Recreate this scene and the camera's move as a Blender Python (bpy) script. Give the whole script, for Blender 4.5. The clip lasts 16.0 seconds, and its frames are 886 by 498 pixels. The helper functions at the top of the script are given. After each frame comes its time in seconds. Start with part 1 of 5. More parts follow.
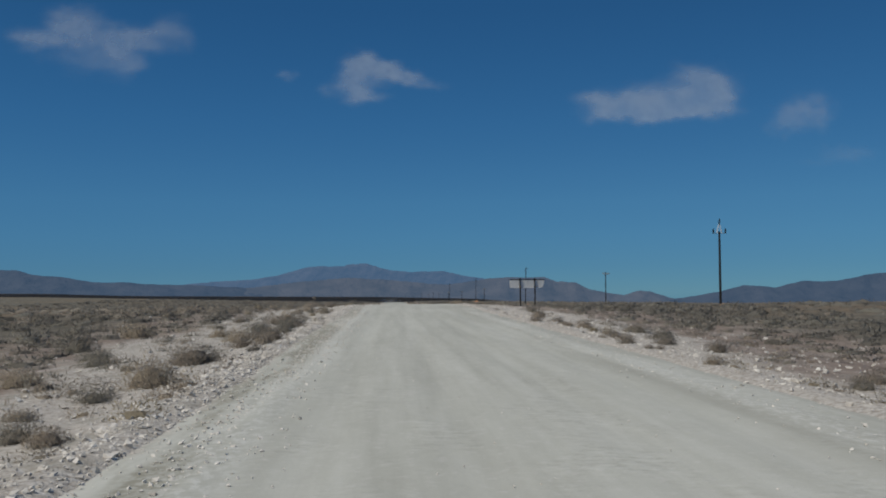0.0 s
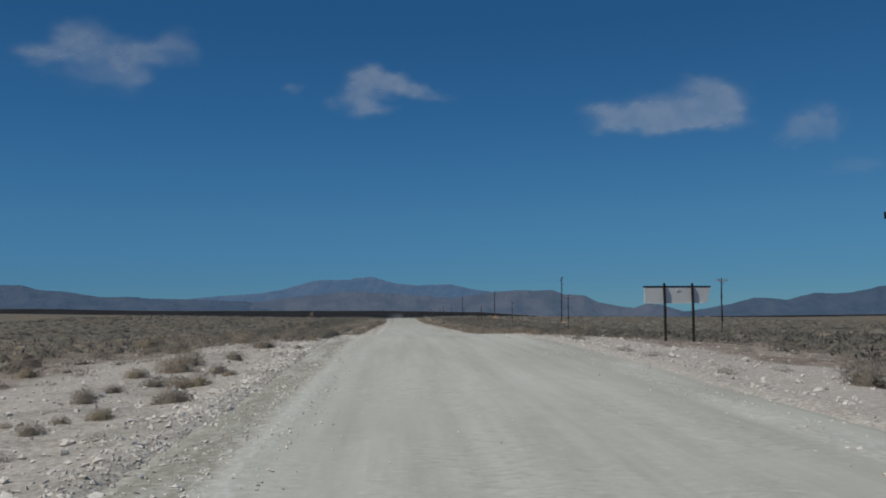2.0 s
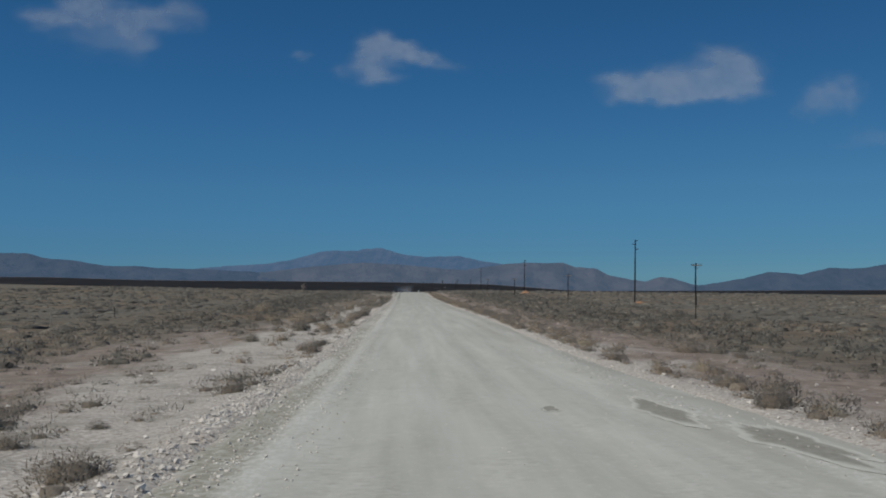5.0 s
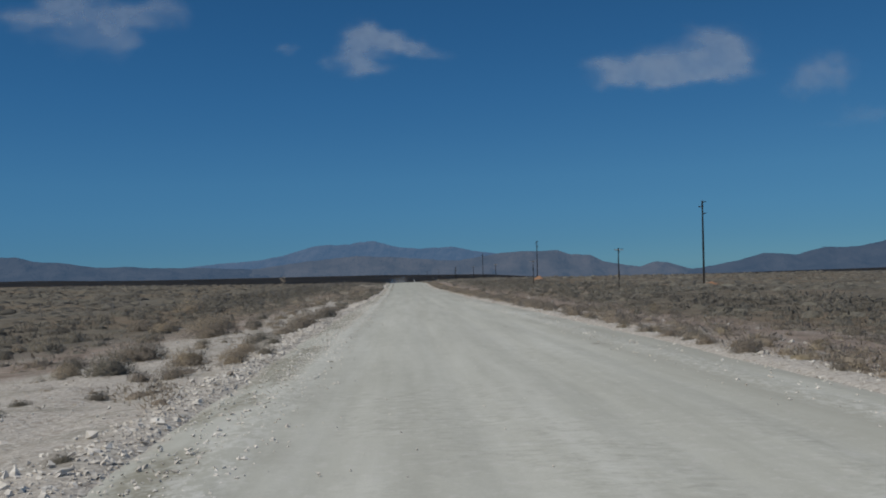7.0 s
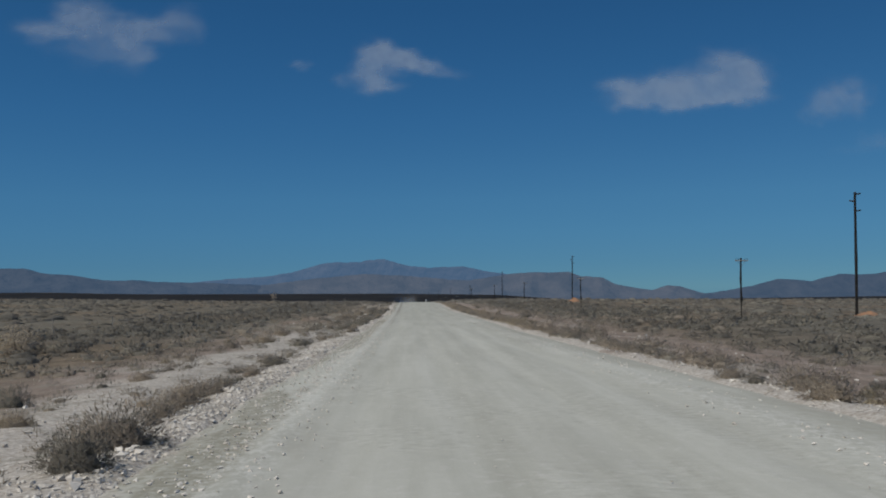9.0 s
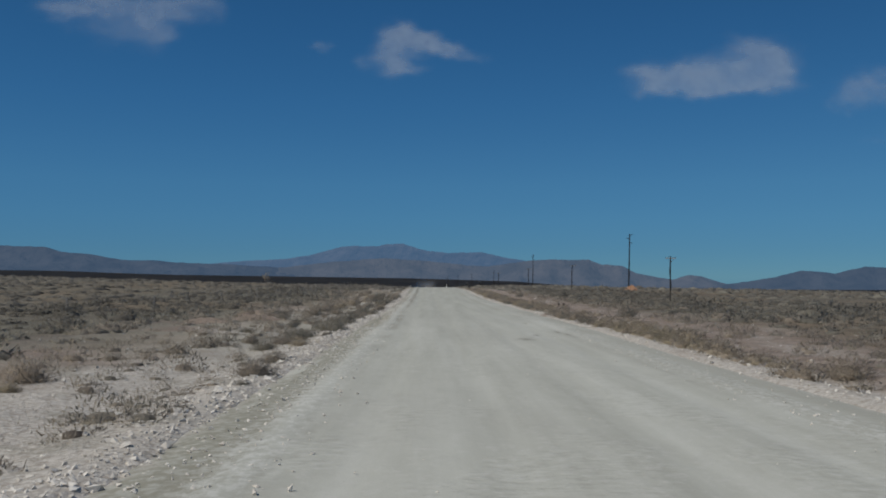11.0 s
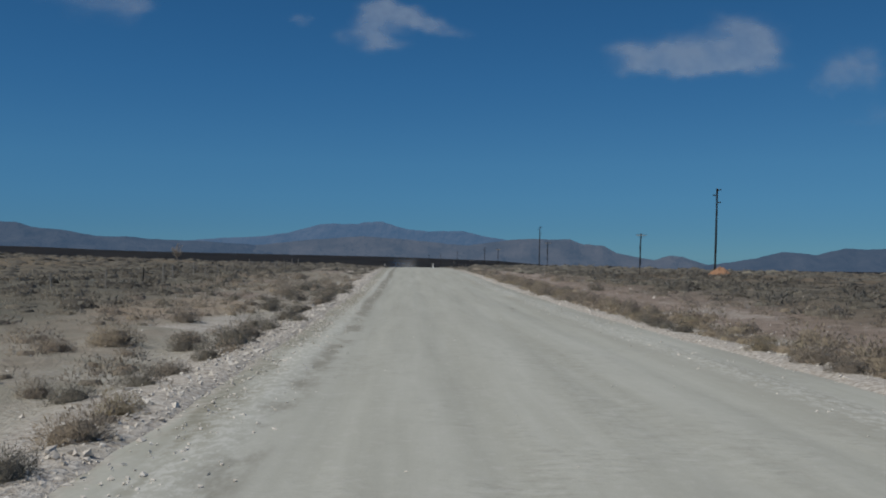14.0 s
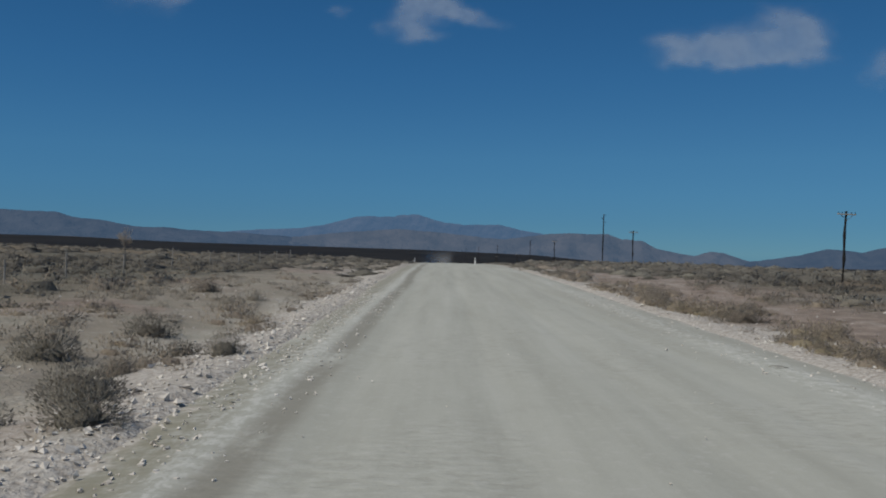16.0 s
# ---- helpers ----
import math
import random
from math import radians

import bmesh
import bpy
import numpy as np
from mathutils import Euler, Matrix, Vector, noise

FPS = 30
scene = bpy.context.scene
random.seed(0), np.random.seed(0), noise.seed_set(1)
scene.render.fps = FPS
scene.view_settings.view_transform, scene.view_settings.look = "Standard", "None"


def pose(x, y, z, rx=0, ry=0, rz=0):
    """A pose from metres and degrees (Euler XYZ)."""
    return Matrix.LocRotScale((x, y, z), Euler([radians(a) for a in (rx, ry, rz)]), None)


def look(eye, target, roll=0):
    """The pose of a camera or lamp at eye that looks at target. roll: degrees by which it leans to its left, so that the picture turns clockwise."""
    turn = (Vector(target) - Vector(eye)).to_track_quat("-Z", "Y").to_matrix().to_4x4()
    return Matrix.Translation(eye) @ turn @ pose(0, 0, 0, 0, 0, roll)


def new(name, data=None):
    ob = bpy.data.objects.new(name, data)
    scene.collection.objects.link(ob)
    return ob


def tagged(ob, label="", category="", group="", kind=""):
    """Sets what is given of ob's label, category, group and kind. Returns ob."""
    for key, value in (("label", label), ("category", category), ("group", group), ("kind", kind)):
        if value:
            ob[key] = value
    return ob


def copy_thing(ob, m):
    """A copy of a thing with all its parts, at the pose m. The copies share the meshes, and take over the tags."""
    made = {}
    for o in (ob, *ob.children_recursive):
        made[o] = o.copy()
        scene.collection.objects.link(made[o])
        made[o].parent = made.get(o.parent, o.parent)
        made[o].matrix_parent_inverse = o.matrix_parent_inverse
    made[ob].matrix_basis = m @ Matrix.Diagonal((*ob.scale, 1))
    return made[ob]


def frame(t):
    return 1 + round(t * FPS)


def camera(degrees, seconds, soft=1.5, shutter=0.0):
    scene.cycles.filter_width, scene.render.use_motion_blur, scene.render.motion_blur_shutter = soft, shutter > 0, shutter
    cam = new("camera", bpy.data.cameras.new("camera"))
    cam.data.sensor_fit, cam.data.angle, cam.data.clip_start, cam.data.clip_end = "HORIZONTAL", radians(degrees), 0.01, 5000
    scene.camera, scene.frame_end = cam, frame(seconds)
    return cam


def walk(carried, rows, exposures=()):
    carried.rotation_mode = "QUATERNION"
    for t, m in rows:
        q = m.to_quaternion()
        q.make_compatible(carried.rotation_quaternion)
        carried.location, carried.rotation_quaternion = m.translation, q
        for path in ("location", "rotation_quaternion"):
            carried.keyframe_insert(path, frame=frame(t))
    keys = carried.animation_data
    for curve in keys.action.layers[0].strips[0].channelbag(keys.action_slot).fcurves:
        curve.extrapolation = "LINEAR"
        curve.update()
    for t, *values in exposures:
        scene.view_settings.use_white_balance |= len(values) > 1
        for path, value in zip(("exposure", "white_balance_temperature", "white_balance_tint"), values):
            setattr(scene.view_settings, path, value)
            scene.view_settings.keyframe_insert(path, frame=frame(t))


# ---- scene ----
cam = camera(53.0, 16.0, soft=1.9)

PATH = [
    (0.0, pose(0.00, 0.00, 1.50, 92.92, 0.50, -3.45)),
    (0.5, pose(-0.12, 9.95, 1.57, 92.96, 0.46, -2.91)),
    (1.0, pose(-0.17, 20.15, 1.74, 93.59, 0.59, -3.15)),
    (1.5, pose(-0.33, 30.78, 1.85, 93.00, -0.24, -2.78)),
    (2.0, pose(-0.07, 41.45, 1.95, 93.79, 0.70, -3.01)),
    (2.5, pose(0.17, 52.11, 2.04, 92.92, -0.04, -2.37)),
    (3.0, pose(0.32, 61.98, 2.18, 93.67, 0.41, -2.38)),
    (3.5, pose(0.06, 70.90, 2.41, 92.98, 0.65, -1.92)),
    (4.0, pose(0.04, 79.62, 2.58, 92.96, 0.39, -2.70)),
    (6.5, pose(-0.04, 123.53, 1.21, 90.31, 0.24, -1.65)),
    (7.0, pose(-0.01, 132.13, 1.10, 91.42, 2.01, -2.86)),
    (7.5, pose(0.03, 140.48, 1.12, 92.01, 0.72, -1.45)),
    (8.0, pose(-0.02, 148.72, 1.04, 92.32, 0.46, -1.27)),
    (8.5, pose(0.07, 156.99, 0.89, 92.31, 0.56, -0.45)),
    (9.0, pose(0.03, 165.84, 0.88, 92.70, 0.87, -2.24)),
    (11.5, pose(-0.03, 209.07, 0.34, 90.89, -0.72, -0.56)),
    (12.0, pose(-0.01, 217.66, 0.27, 89.58, -1.32, -0.37)),
    (12.5, pose(-0.04, 226.26, 0.18, 90.76, -0.64, -0.88)),
    (13.0, pose(-0.02, 235.01, 0.15, 90.85, -0.37, -1.01)),
    (13.5, pose(-0.02, 243.72, 0.07, 91.38, -0.29, -2.14)),
    (14.0, pose(-0.01, 252.58, 0.01, 90.43, -0.61, -2.40)),
    (14.5, pose(-0.07, 261.05, -0.05, 89.46, -1.68, -0.22)),
    (15.0, pose(-0.05, 270.26, -0.07, 89.94, -0.66, -1.44)),
    (15.5, pose(0.09, 279.04, -0.11, 90.10, -1.67, -0.58)),
    (16.0, pose(0.20, 287.67, -0.19, 89.98, -1.19, -0.08)),
]

walk(cam, PATH)

# ---- world and sun ----
SUN_AZ, SUN_EL = radians(-126), radians(53)     # high, on the near side and a little behind the drive
world = bpy.data.worlds.new("world")
scene.world = world
world.use_nodes = True
wn, wl = world.node_tree.nodes, world.node_tree.links
sky = wn.new("ShaderNodeTexSky")
sky.sky_type = "NISHITA"
sky.sun_disc = False
sky.sun_elevation, sky.sun_rotation = SUN_EL, SUN_AZ
sky.altitude, sky.air_density, sky.dust_density, sky.ozone_density = 0, 0.45, 0.0, 5.0
# clear dry air: the sky's range is narrowed towards an even blue
tone = wn.new("ShaderNodeMix")
tone.data_type, tone.blend_type = "RGBA", "MULTIPLY"
tone.inputs["Factor"].default_value = 1.0
tone.inputs["B"].default_value = (0.315, 0.442, 0.365, 1)
wl.new(sky.outputs[0], tone.inputs["A"])
even = wn.new("ShaderNodeMix")
even.data_type, even.blend_type = "RGBA", "ADD"
even.inputs["Factor"].default_value = 1.0
even.inputs["B"].default_value = (0.06, 0.79, 2.3, 1)
wl.new(tone.outputs["Result"], even.inputs["A"])
# dry air: the pale band low over the land is missing, the blue deepens upwards
way = wn.new("ShaderNodeTexCoord")
parts = wn.new("ShaderNodeSeparateXYZ")
wl.new(way.outputs["Generated"], parts.inputs[0])
climb = wn.new("ShaderNodeMapRange")
climb.inputs["From Max"].default_value = 0.34
wl.new(parts.outputs["Z"], climb.inputs["Value"])
depth = wn.new("ShaderNodeValToRGB")
steps = ((0.0, (0.76, 0.78, 0.81)), (0.09, (0.86, 0.87, 0.88)), (0.19, (1.03, 1.01, 0.98)), (0.30, (1.16, 1.10, 1.04)), (0.40, (1.15, 1.09, 1.05)), (0.56, (1.06, 1.03, 1.03)), (0.74, (0.98, 0.94, 0.96)), (0.9, (0.92, 0.86, 0.89)))
while len(depth.color_ramp.elements) < len(steps):
    depth.color_ramp.elements.new(0.5)
for stop, (at, colour) in zip(depth.color_ramp.elements, steps):
    stop.position, stop.color = at, (*colour, 1)
wl.new(climb.outputs["Result"], depth.inputs["Fac"])
air = wn.new("ShaderNodeMix")
air.data_type, air.blend_type, air.clamp_result = "RGBA", "MULTIPLY", False
air.inputs["Factor"].default_value = 1.0
wl.new(even.outputs["Result"], air.inputs["A"])
wl.new(depth.outputs["Color"], air.inputs["B"])
wl.new(air.outputs["Result"], wn["Background"].inputs["Color"])
wn["Background"].inputs["Strength"].default_value = 0.075

sun_data = bpy.data.lights.new("sun", "SUN")
sun_data.energy, sun_data.angle, sun_data.color = 3.1, radians(0.53), (1.0, 0.955, 0.855)
sun = new("sun", sun_data)
sun_way = Vector((math.sin(SUN_AZ) * math.cos(SUN_EL), math.cos(SUN_AZ) * math.cos(SUN_EL), math.sin(SUN_EL)))
sun.matrix_world = look(sun_way * 60, (0, 0, 0))

# ---- small tools ----
rng = np.random.default_rng(7)


def smooth(a, b, v):
    s = np.clip((np.asarray(v, float) - a) / (b - a), 0, 1)
    return s * s * (3 - 2 * s)


def grain(x, y, seed=0):
    """Value noise, 0 to 1, one cell a metre."""
    x, y = np.broadcast_arrays(np.asarray(x, float), np.asarray(y, float))
    xi, yi = np.floor(x).astype(np.int64), np.floor(y).astype(np.int64)
    fx, fy = x - xi, y - yi
    fx, fy = fx * fx * (3 - 2 * fx), fy * fy * (3 - 2 * fy)

    def cell(i, j):
        h = (i * 374761393 + j * 668265263 + seed * 974634533) & 0x7FFFFFFF
        h = ((h ^ (h >> 13)) * 1274126177) & 0x7FFFFFFF
        return ((h ^ (h >> 16)) & 0xFFFF) / 65535.0

    a = cell(xi, yi) * (1 - fx) + cell(xi + 1, yi) * fx
    b = cell(xi, yi + 1) * (1 - fx) + cell(xi + 1, yi + 1) * fx
    return a * (1 - fy) + b * fy


def rough(x, y, seed=0, octaves=4):
    total, amp, norm = 0.0, 1.0, 0.0
    for k in range(octaves):
        total = total + amp * grain(np.asarray(x) * 2 ** k, np.asarray(y) * 2 ** k, seed + k)
        norm, amp = norm + amp, amp * 0.5
    return total / norm


def mesh(name, verts, faces, material, smooth_shade=False):
    me = bpy.data.meshes.new(name)
    me.from_pydata([tuple(map(float, v)) for v in verts], [], faces)
    me.materials.append(material)
    if smooth_shade:
        me.polygons.foreach_set("use_smooth", [True] * len(me.polygons))
    me.update()
    return me


def grid(name, xs, ys, zs, material):
    """A sheet over the lines xs and ys; zs[j, i]."""
    nx, ny = len(xs), len(ys)
    X, Y = np.meshgrid(xs, ys)
    co = np.stack([X, Y, zs], -1).reshape(-1, 3)
    k = (np.arange(ny - 1)[:, None] * nx + np.arange(nx - 1)[None, :]).ravel()
    quads = np.stack([k, k + 1, k + nx + 1, k + nx], 1)
    me = bpy.data.meshes.new(name)
    me.vertices.add(len(co))
    me.vertices.foreach_set("co", co.ravel())
    me.loops.add(quads.size)
    me.loops.foreach_set("vertex_index", quads.ravel())
    me.polygons.add(len(quads))
    me.polygons.foreach_set("loop_start", np.arange(len(quads)) * 4)
    me.polygons.foreach_set("use_smooth", np.ones(len(quads), bool))
    me.update(calc_edges=True)
    me.materials.append(material)
    return me


def triangles(name, co, material):
    """Loose triangles; co[n, 3, 3]."""
    n = len(co)
    me = bpy.data.meshes.new(name)
    me.vertices.add(n * 3)
    me.vertices.foreach_set("co", np.asarray(co, float).ravel())
    me.loops.add(n * 3)
    me.loops.foreach_set("vertex_index", np.arange(n * 3))
    me.polygons.add(n)
    me.polygons.foreach_set("loop_start", np.arange(n) * 3)
    me.update(calc_edges=True)
    me.materials.append(material)
    return me


def part(name, bm, material, parent, label=""):
    """Links a bmesh as one mesh object under a thing or a part."""
    me = bpy.data.meshes.new(name)
    bm.to_mesh(me)
    bm.free()
    me.materials.append(material)
    ob = new(name, me)
    ob.parent = parent
    return tagged(ob, label)


def thing(name, x, y, z, label, category, group="", turn=0.0):
    ob = new(name)
    ob.matrix_world = pose(x, y, z, 0, 0, turn)
    ob.empty_display_size = 0.2
    return tagged(ob, label, category, group)


def tube(bm, points, radii, sides=8):
    """A tapered round bar along points, closed at both ends."""
    rings = []
    for i, p in enumerate(points):
        a = Vector(points[max(i - 1, 0)])
        b = Vector(points[min(i + 1, len(points) - 1)])
        q = (b - a).to_track_quat("Z", "Y")
        rings.append([bm.verts.new(Vector(p) + q @ Vector((radii[i] * math.cos(t), radii[i] * math.sin(t), 0)))
                      for t in (2 * math.pi * k / sides for k in range(sides))])
    for r, s in zip(rings, rings[1:]):
        for k in range(sides):
            bm.faces.new((r[k], r[(k + 1) % sides], s[(k + 1) % sides], s[k]))
    bm.faces.new(rings[0][::-1])
    bm.faces.new(rings[-1])
    return bm


def slab(bm, sx, sy, sz, at, bevel=0.0, turn=None):
    """A block of that size, centred at at, with its edges eased."""
    made = bmesh.ops.create_cube(bm, size=1.0)["verts"]
    bmesh.ops.scale(bm, vec=(sx, sy, sz), verts=made)
    if bevel:
        edges = list({e for v in made for e in v.link_edges})
        made = bmesh.ops.bevel(bm, geom=edges, offset=bevel, segments=2, affect="EDGES", profile=0.5)["verts"]
    if turn is not None:
        bmesh.ops.rotate(bm, cent=(0, 0, 0), matrix=turn, verts=made)
    bmesh.ops.translate(bm, vec=at, verts=made)
    return bm


# ---- materials ----
def material(name, roughness=0.9, metallic=0.0, specular=0.2):
    m = bpy.data.materials.new(name)
    m.use_nodes = True
    b = m.node_tree.nodes["Principled BSDF"]
    b.inputs["Roughness"].default_value = roughness
    b.inputs["Metallic"].default_value = metallic
    b.inputs["Specular IOR Level"].default_value = specular
    return m, m.node_tree.nodes, m.node_tree.links, b


def noise_node(n, l, where, scale, detail=4.0, rough_=0.55):
    t = n.new("ShaderNodeTexNoise")
    t.inputs["Scale"].default_value = scale
    t.inputs["Detail"].default_value = detail
    t.inputs["Roughness"].default_value = rough_
    l.new(where, t.inputs["Vector"])
    return t.outputs["Fac"]


def ramp(n, l, fac, *stops):
    r = n.new("ShaderNodeValToRGB")
    e = r.color_ramp.elements
    while len(e) < len(stops):
        e.new(0.5)
    for k, (at, colour) in enumerate(stops):
        e[k].position = at
        e[k].color = (*colour, 1) if len(colour) == 3 else colour
    l.new(fac, r.inputs["Fac"])
    return r.outputs["Color"]


def mix(n, l, fac, a, b, blend="MIX"):
    m = n.new("ShaderNodeMix")
    m.data_type, m.blend_type = "RGBA", blend
    for value, slot in ((fac, m.inputs["Factor"]), (a, m.inputs["A"]), (b, m.inputs["B"])):
        if isinstance(value, (int, float)):
            slot.default_value = value
        elif isinstance(value, tuple):
            slot.default_value = (*value, 1)
        else:
            l.new(value, slot)
    return m.outputs["Result"]


def calc(n, l, op, a, b=0.0, c=0.0, clamp=False):
    m = n.new("ShaderNodeMath")
    m.operation, m.use_clamp = op, clamp
    for k, value in enumerate((a, b, c)):
        if isinstance(value, (int, float)):
            m.inputs[k].default_value = value
        else:
            l.new(value, m.inputs[k])
    return m.outputs[0]


def fade(n, l, value, a, b):
    """0 at a, 1 at b, eased."""
    m = n.new("ShaderNodeMapRange")
    m.interpolation_type = "SMOOTHSTEP"
    m.inputs["From Min"].default_value, m.inputs["From Max"].default_value = a, b
    l.new(value, m.inputs["Value"])
    return m.outputs["Result"]


def place(n, l, stretch=(1, 1, 1)):
    g = n.new("ShaderNodeNewGeometry")
    if stretch == (1, 1, 1):
        return g.outputs["Position"]
    v = n.new("ShaderNodeVectorMath")
    v.operation = "MULTIPLY"
    v.inputs[1].default_value = stretch
    l.new(g.outputs["Position"], v.inputs[0])
    return v.outputs[0]


def xyz(n, l):
    s = n.new("ShaderNodeSeparateXYZ")
    l.new(place(n, l), s.inputs[0])
    return s.outputs


def bump(n, l, b, height, strength, distance):
    k = n.new("ShaderNodeBump")
    k.inputs["Strength"].default_value, k.inputs["Distance"].default_value = strength, distance
    l.new(height, k.inputs["Height"])
    l.new(k.outputs[0], b.inputs["Normal"])


STONY = ((0.3, (0.265, 0.233, 0.198)), (0.48, (0.415, 0.375, 0.328)), (0.7, (0.63, 0.595, 0.545)))


def make_road():
    """Pale graded calcrete gravel: packed wheel tracks, looser gravel between, stains."""
    m, n, l, b = material("road_gravel", 0.95, 0, 0.1)
    p = place(n, l)
    x, y, _ = xyz(n, l)
    fine = noise_node(n, l, p, 38, 3, 0.7)
    stones = noise_node(n, l, p, 7, 4, 0.65)
    along = noise_node(n, l, place(n, l, (1.0, 0.05, 1.0)), 1.6, 4, 0.6)
    blot = noise_node(n, l, place(n, l, (1.0, 0.4, 1.0)), 0.22, 3, 0.5)
    base = ramp(n, l, along, (0.3, (0.42, 0.415, 0.36)), (0.5, (0.49, 0.485, 0.425)), (0.72, (0.56, 0.555, 0.495)))
    base = mix(n, l, calc(n, l, "MULTIPLY", fade(n, l, stones, 0.52, 0.7), 0.45), base, (0.60, 0.58, 0.54))
    where = fade(n, l, noise_node(n, l, place(n, l, (1.0, 0.45, 1.0)), 0.6, 3, 0.55), 0.46, 0.6)
    clods = noise_node(n, l, place(n, l, (0.8, 1.5, 1.0)), 6.0, 3, 0.6)
    base = mix(n, l, calc(n, l, "MULTIPLY", where, calc(n, l, "MULTIPLY", fade(n, l, clods, 0.54, 0.62), 0.26)), base, (0.66, 0.65, 0.60))
    base = mix(n, l, calc(n, l, "MULTIPLY", where, calc(n, l, "MULTIPLY", fade(n, l, clods, 0.46, 0.38), 0.26)), base, (0.27, 0.255, 0.22))
    wash = noise_node(n, l, place(n, l, (1.2, 0.7, 1.0)), 1.7, 5, 0.7)
    base = mix(n, l, calc(n, l, "MULTIPLY", fade(n, l, wash, 0.5, 0.72), 0.17), base, (0.31, 0.295, 0.255))
    base = mix(n, l, calc(n, l, "MULTIPLY", fade(n, l, wash, 0.5, 0.3), 0.16), base, (0.60, 0.59, 0.54))
    base = mix(n, l, calc(n, l, "MULTIPLY", fade(n, l, fine, 0.35, 0.75), 0.35), mix(n, l, 0.22, base, (0.2, 0.19, 0.17)), base)
    base = mix(n, l, calc(n, l, "MULTIPLY", fade(n, l, blot, 0.52, 0.7), 0.25), base, (0.36, 0.35, 0.31))
    # greyer, more worn gravel further along
    base = mix(n, l, calc(n, l, "MULTIPLY", fade(n, l, y, 170, 300), 0.55), base, mix(n, l, 0.5, base, (0.245, 0.245, 0.205)))
    # the shoulder outside the used lane: browner patches
    strip = calc(n, l, "MULTIPLY", fade(n, l, x, -1.7, -2.1), fade(n, l, x, -3.4, -2.7))
    damp = calc(n, l, "MULTIPLY", fade(n, l, y, 235.5, 238.5), fade(n, l, y, 251, 246))
    damp = calc(n, l, "MAXIMUM", damp, calc(n, l, "MULTIPLY", fade(n, l, y, 284, 287), fade(n, l, y, 299, 294)))
    worn = calc(n, l, "MULTIPLY_ADD", calc(n, l, "MULTIPLY_ADD", damp, 2.0, fade(n, l, y, 205, 230)), 0.05, noise_node(n, l, place(n, l, (0.7, 0.11, 1)), 1.0, 4, 0.6))
    worn = calc(n, l, "MULTIPLY", strip, fade(n, l, worn, 0.42, 0.52))
    worn = calc(n, l, "MULTIPLY", worn, calc(n, l, "MULTIPLY_ADD", fade(n, l, stones, 0.62, 0.42), 0.6, 0.4))
    base = mix(n, l, calc(n, l, "MULTIPLY", worn, 0.85), base, (0.235, 0.22, 0.172))
    right = calc(n, l, "MULTIPLY", fade(n, l, x, 3.9, 5.0), fade(n, l, noise_node(n, l, place(n, l, (0.5, 0.1, 1)), 1.0, 3), 0.38, 0.6))
    base = mix(n, l, calc(n, l, "MULTIPLY", right, 0.55), base, (0.31, 0.30, 0.255))
    # loose white gravel thrown out of the wheel tracks
    thrown = calc(n, l, "MULTIPLY", fade(n, l, x, -2.35, -1.95), fade(n, l, x, -1.25, -1.7))
    thrown = calc(n, l, "MAXIMUM", thrown, calc(n, l, "MULTIPLY", fade(n, l, x, 4.7, 5.2), fade(n, l, x, 5.9, 5.4)))
    thrown = calc(n, l, "MULTIPLY", thrown, fade(n, l, noise_node(n, l, place(n, l, (1, 0.5, 1)), 9.0, 4, 0.75), 0.46, 0.6))
    base = mix(n, l, calc(n, l, "MULTIPLY", thrown, 0.35), base, (0.66, 0.65, 0.615))
    base = mix(n, l, calc(n, l, "MULTIPLY", calc(n, l, "MULTIPLY", damp, strip), calc(n, l, "MULTIPLY", fade(n, l, wash, 0.62, 0.42), 0.75)), base, (0.235, 0.22, 0.165))
    # a dark damp rut along the near-side wheel track of the last stretch
    wob = noise_node(n, l, place(n, l, (0, 0.06, 0)), 1.0, 2)
    rut_x = calc(n, l, "ADD", x, calc(n, l, "MULTIPLY", calc(n, l, "SUBTRACT", wob, 0.5), 0.5))
    rut = calc(n, l, "MULTIPLY", fade(n, l, rut_x, -1.72, -1.45), fade(n, l, rut_x, -1.02, -1.32))
    rut = calc(n, l, "MULTIPLY", rut, calc(n, l, "MULTIPLY_ADD", fade(n, l, y, 215, 262), 0.7, calc(n, l, "MULTIPLY", fade(n, l, y, 95, 125), 0.3)))
    broken = calc(n, l, "MULTIPLY_ADD", fade(n, l, y, 278, 292), 0.11, noise_node(n, l, place(n, l, (0.9, 0.3, 1)), 1.5, 5, 0.7))
    rut = calc(n, l, "MULTIPLY", rut, fade(n, l, broken, 0.4, 0.62))
    base = mix(n, l, calc(n, l, "MULTIPLY", rut, 0.66), base, (0.19, 0.175, 0.142))
    # stones and pale dust spilling in from the graded edge
    rim = n.new("ShaderNodeAttribute")
    rim.attribute_name = "rim"
    spill = calc(n, l, "ADD", rim.outputs["Fac"], calc(n, l, "MULTIPLY", calc(n, l, "SUBTRACT", noise_node(n, l, place(n, l, (1, 0.5, 1)), 2.2, 5, 0.7), 0.5), 1.6))
    stony = ramp(n, l, noise_node(n, l, p, 11, 4, 0.7), *STONY)
    base = mix(n, l, calc(n, l, "MULTIPLY", fade(n, l, spill, -0.34, 0.1), 0.9), base, stony)
    l.new(base, b.inputs["Base Color"])
    h = calc(n, l, "ADD", calc(n, l, "MULTIPLY", fine, 0.12), calc(n, l, "ADD", calc(n, l, "MULTIPLY", stones, 0.7), calc(n, l, "MULTIPLY", calc(n, l, "MULTIPLY", clods, where), 1.6)))
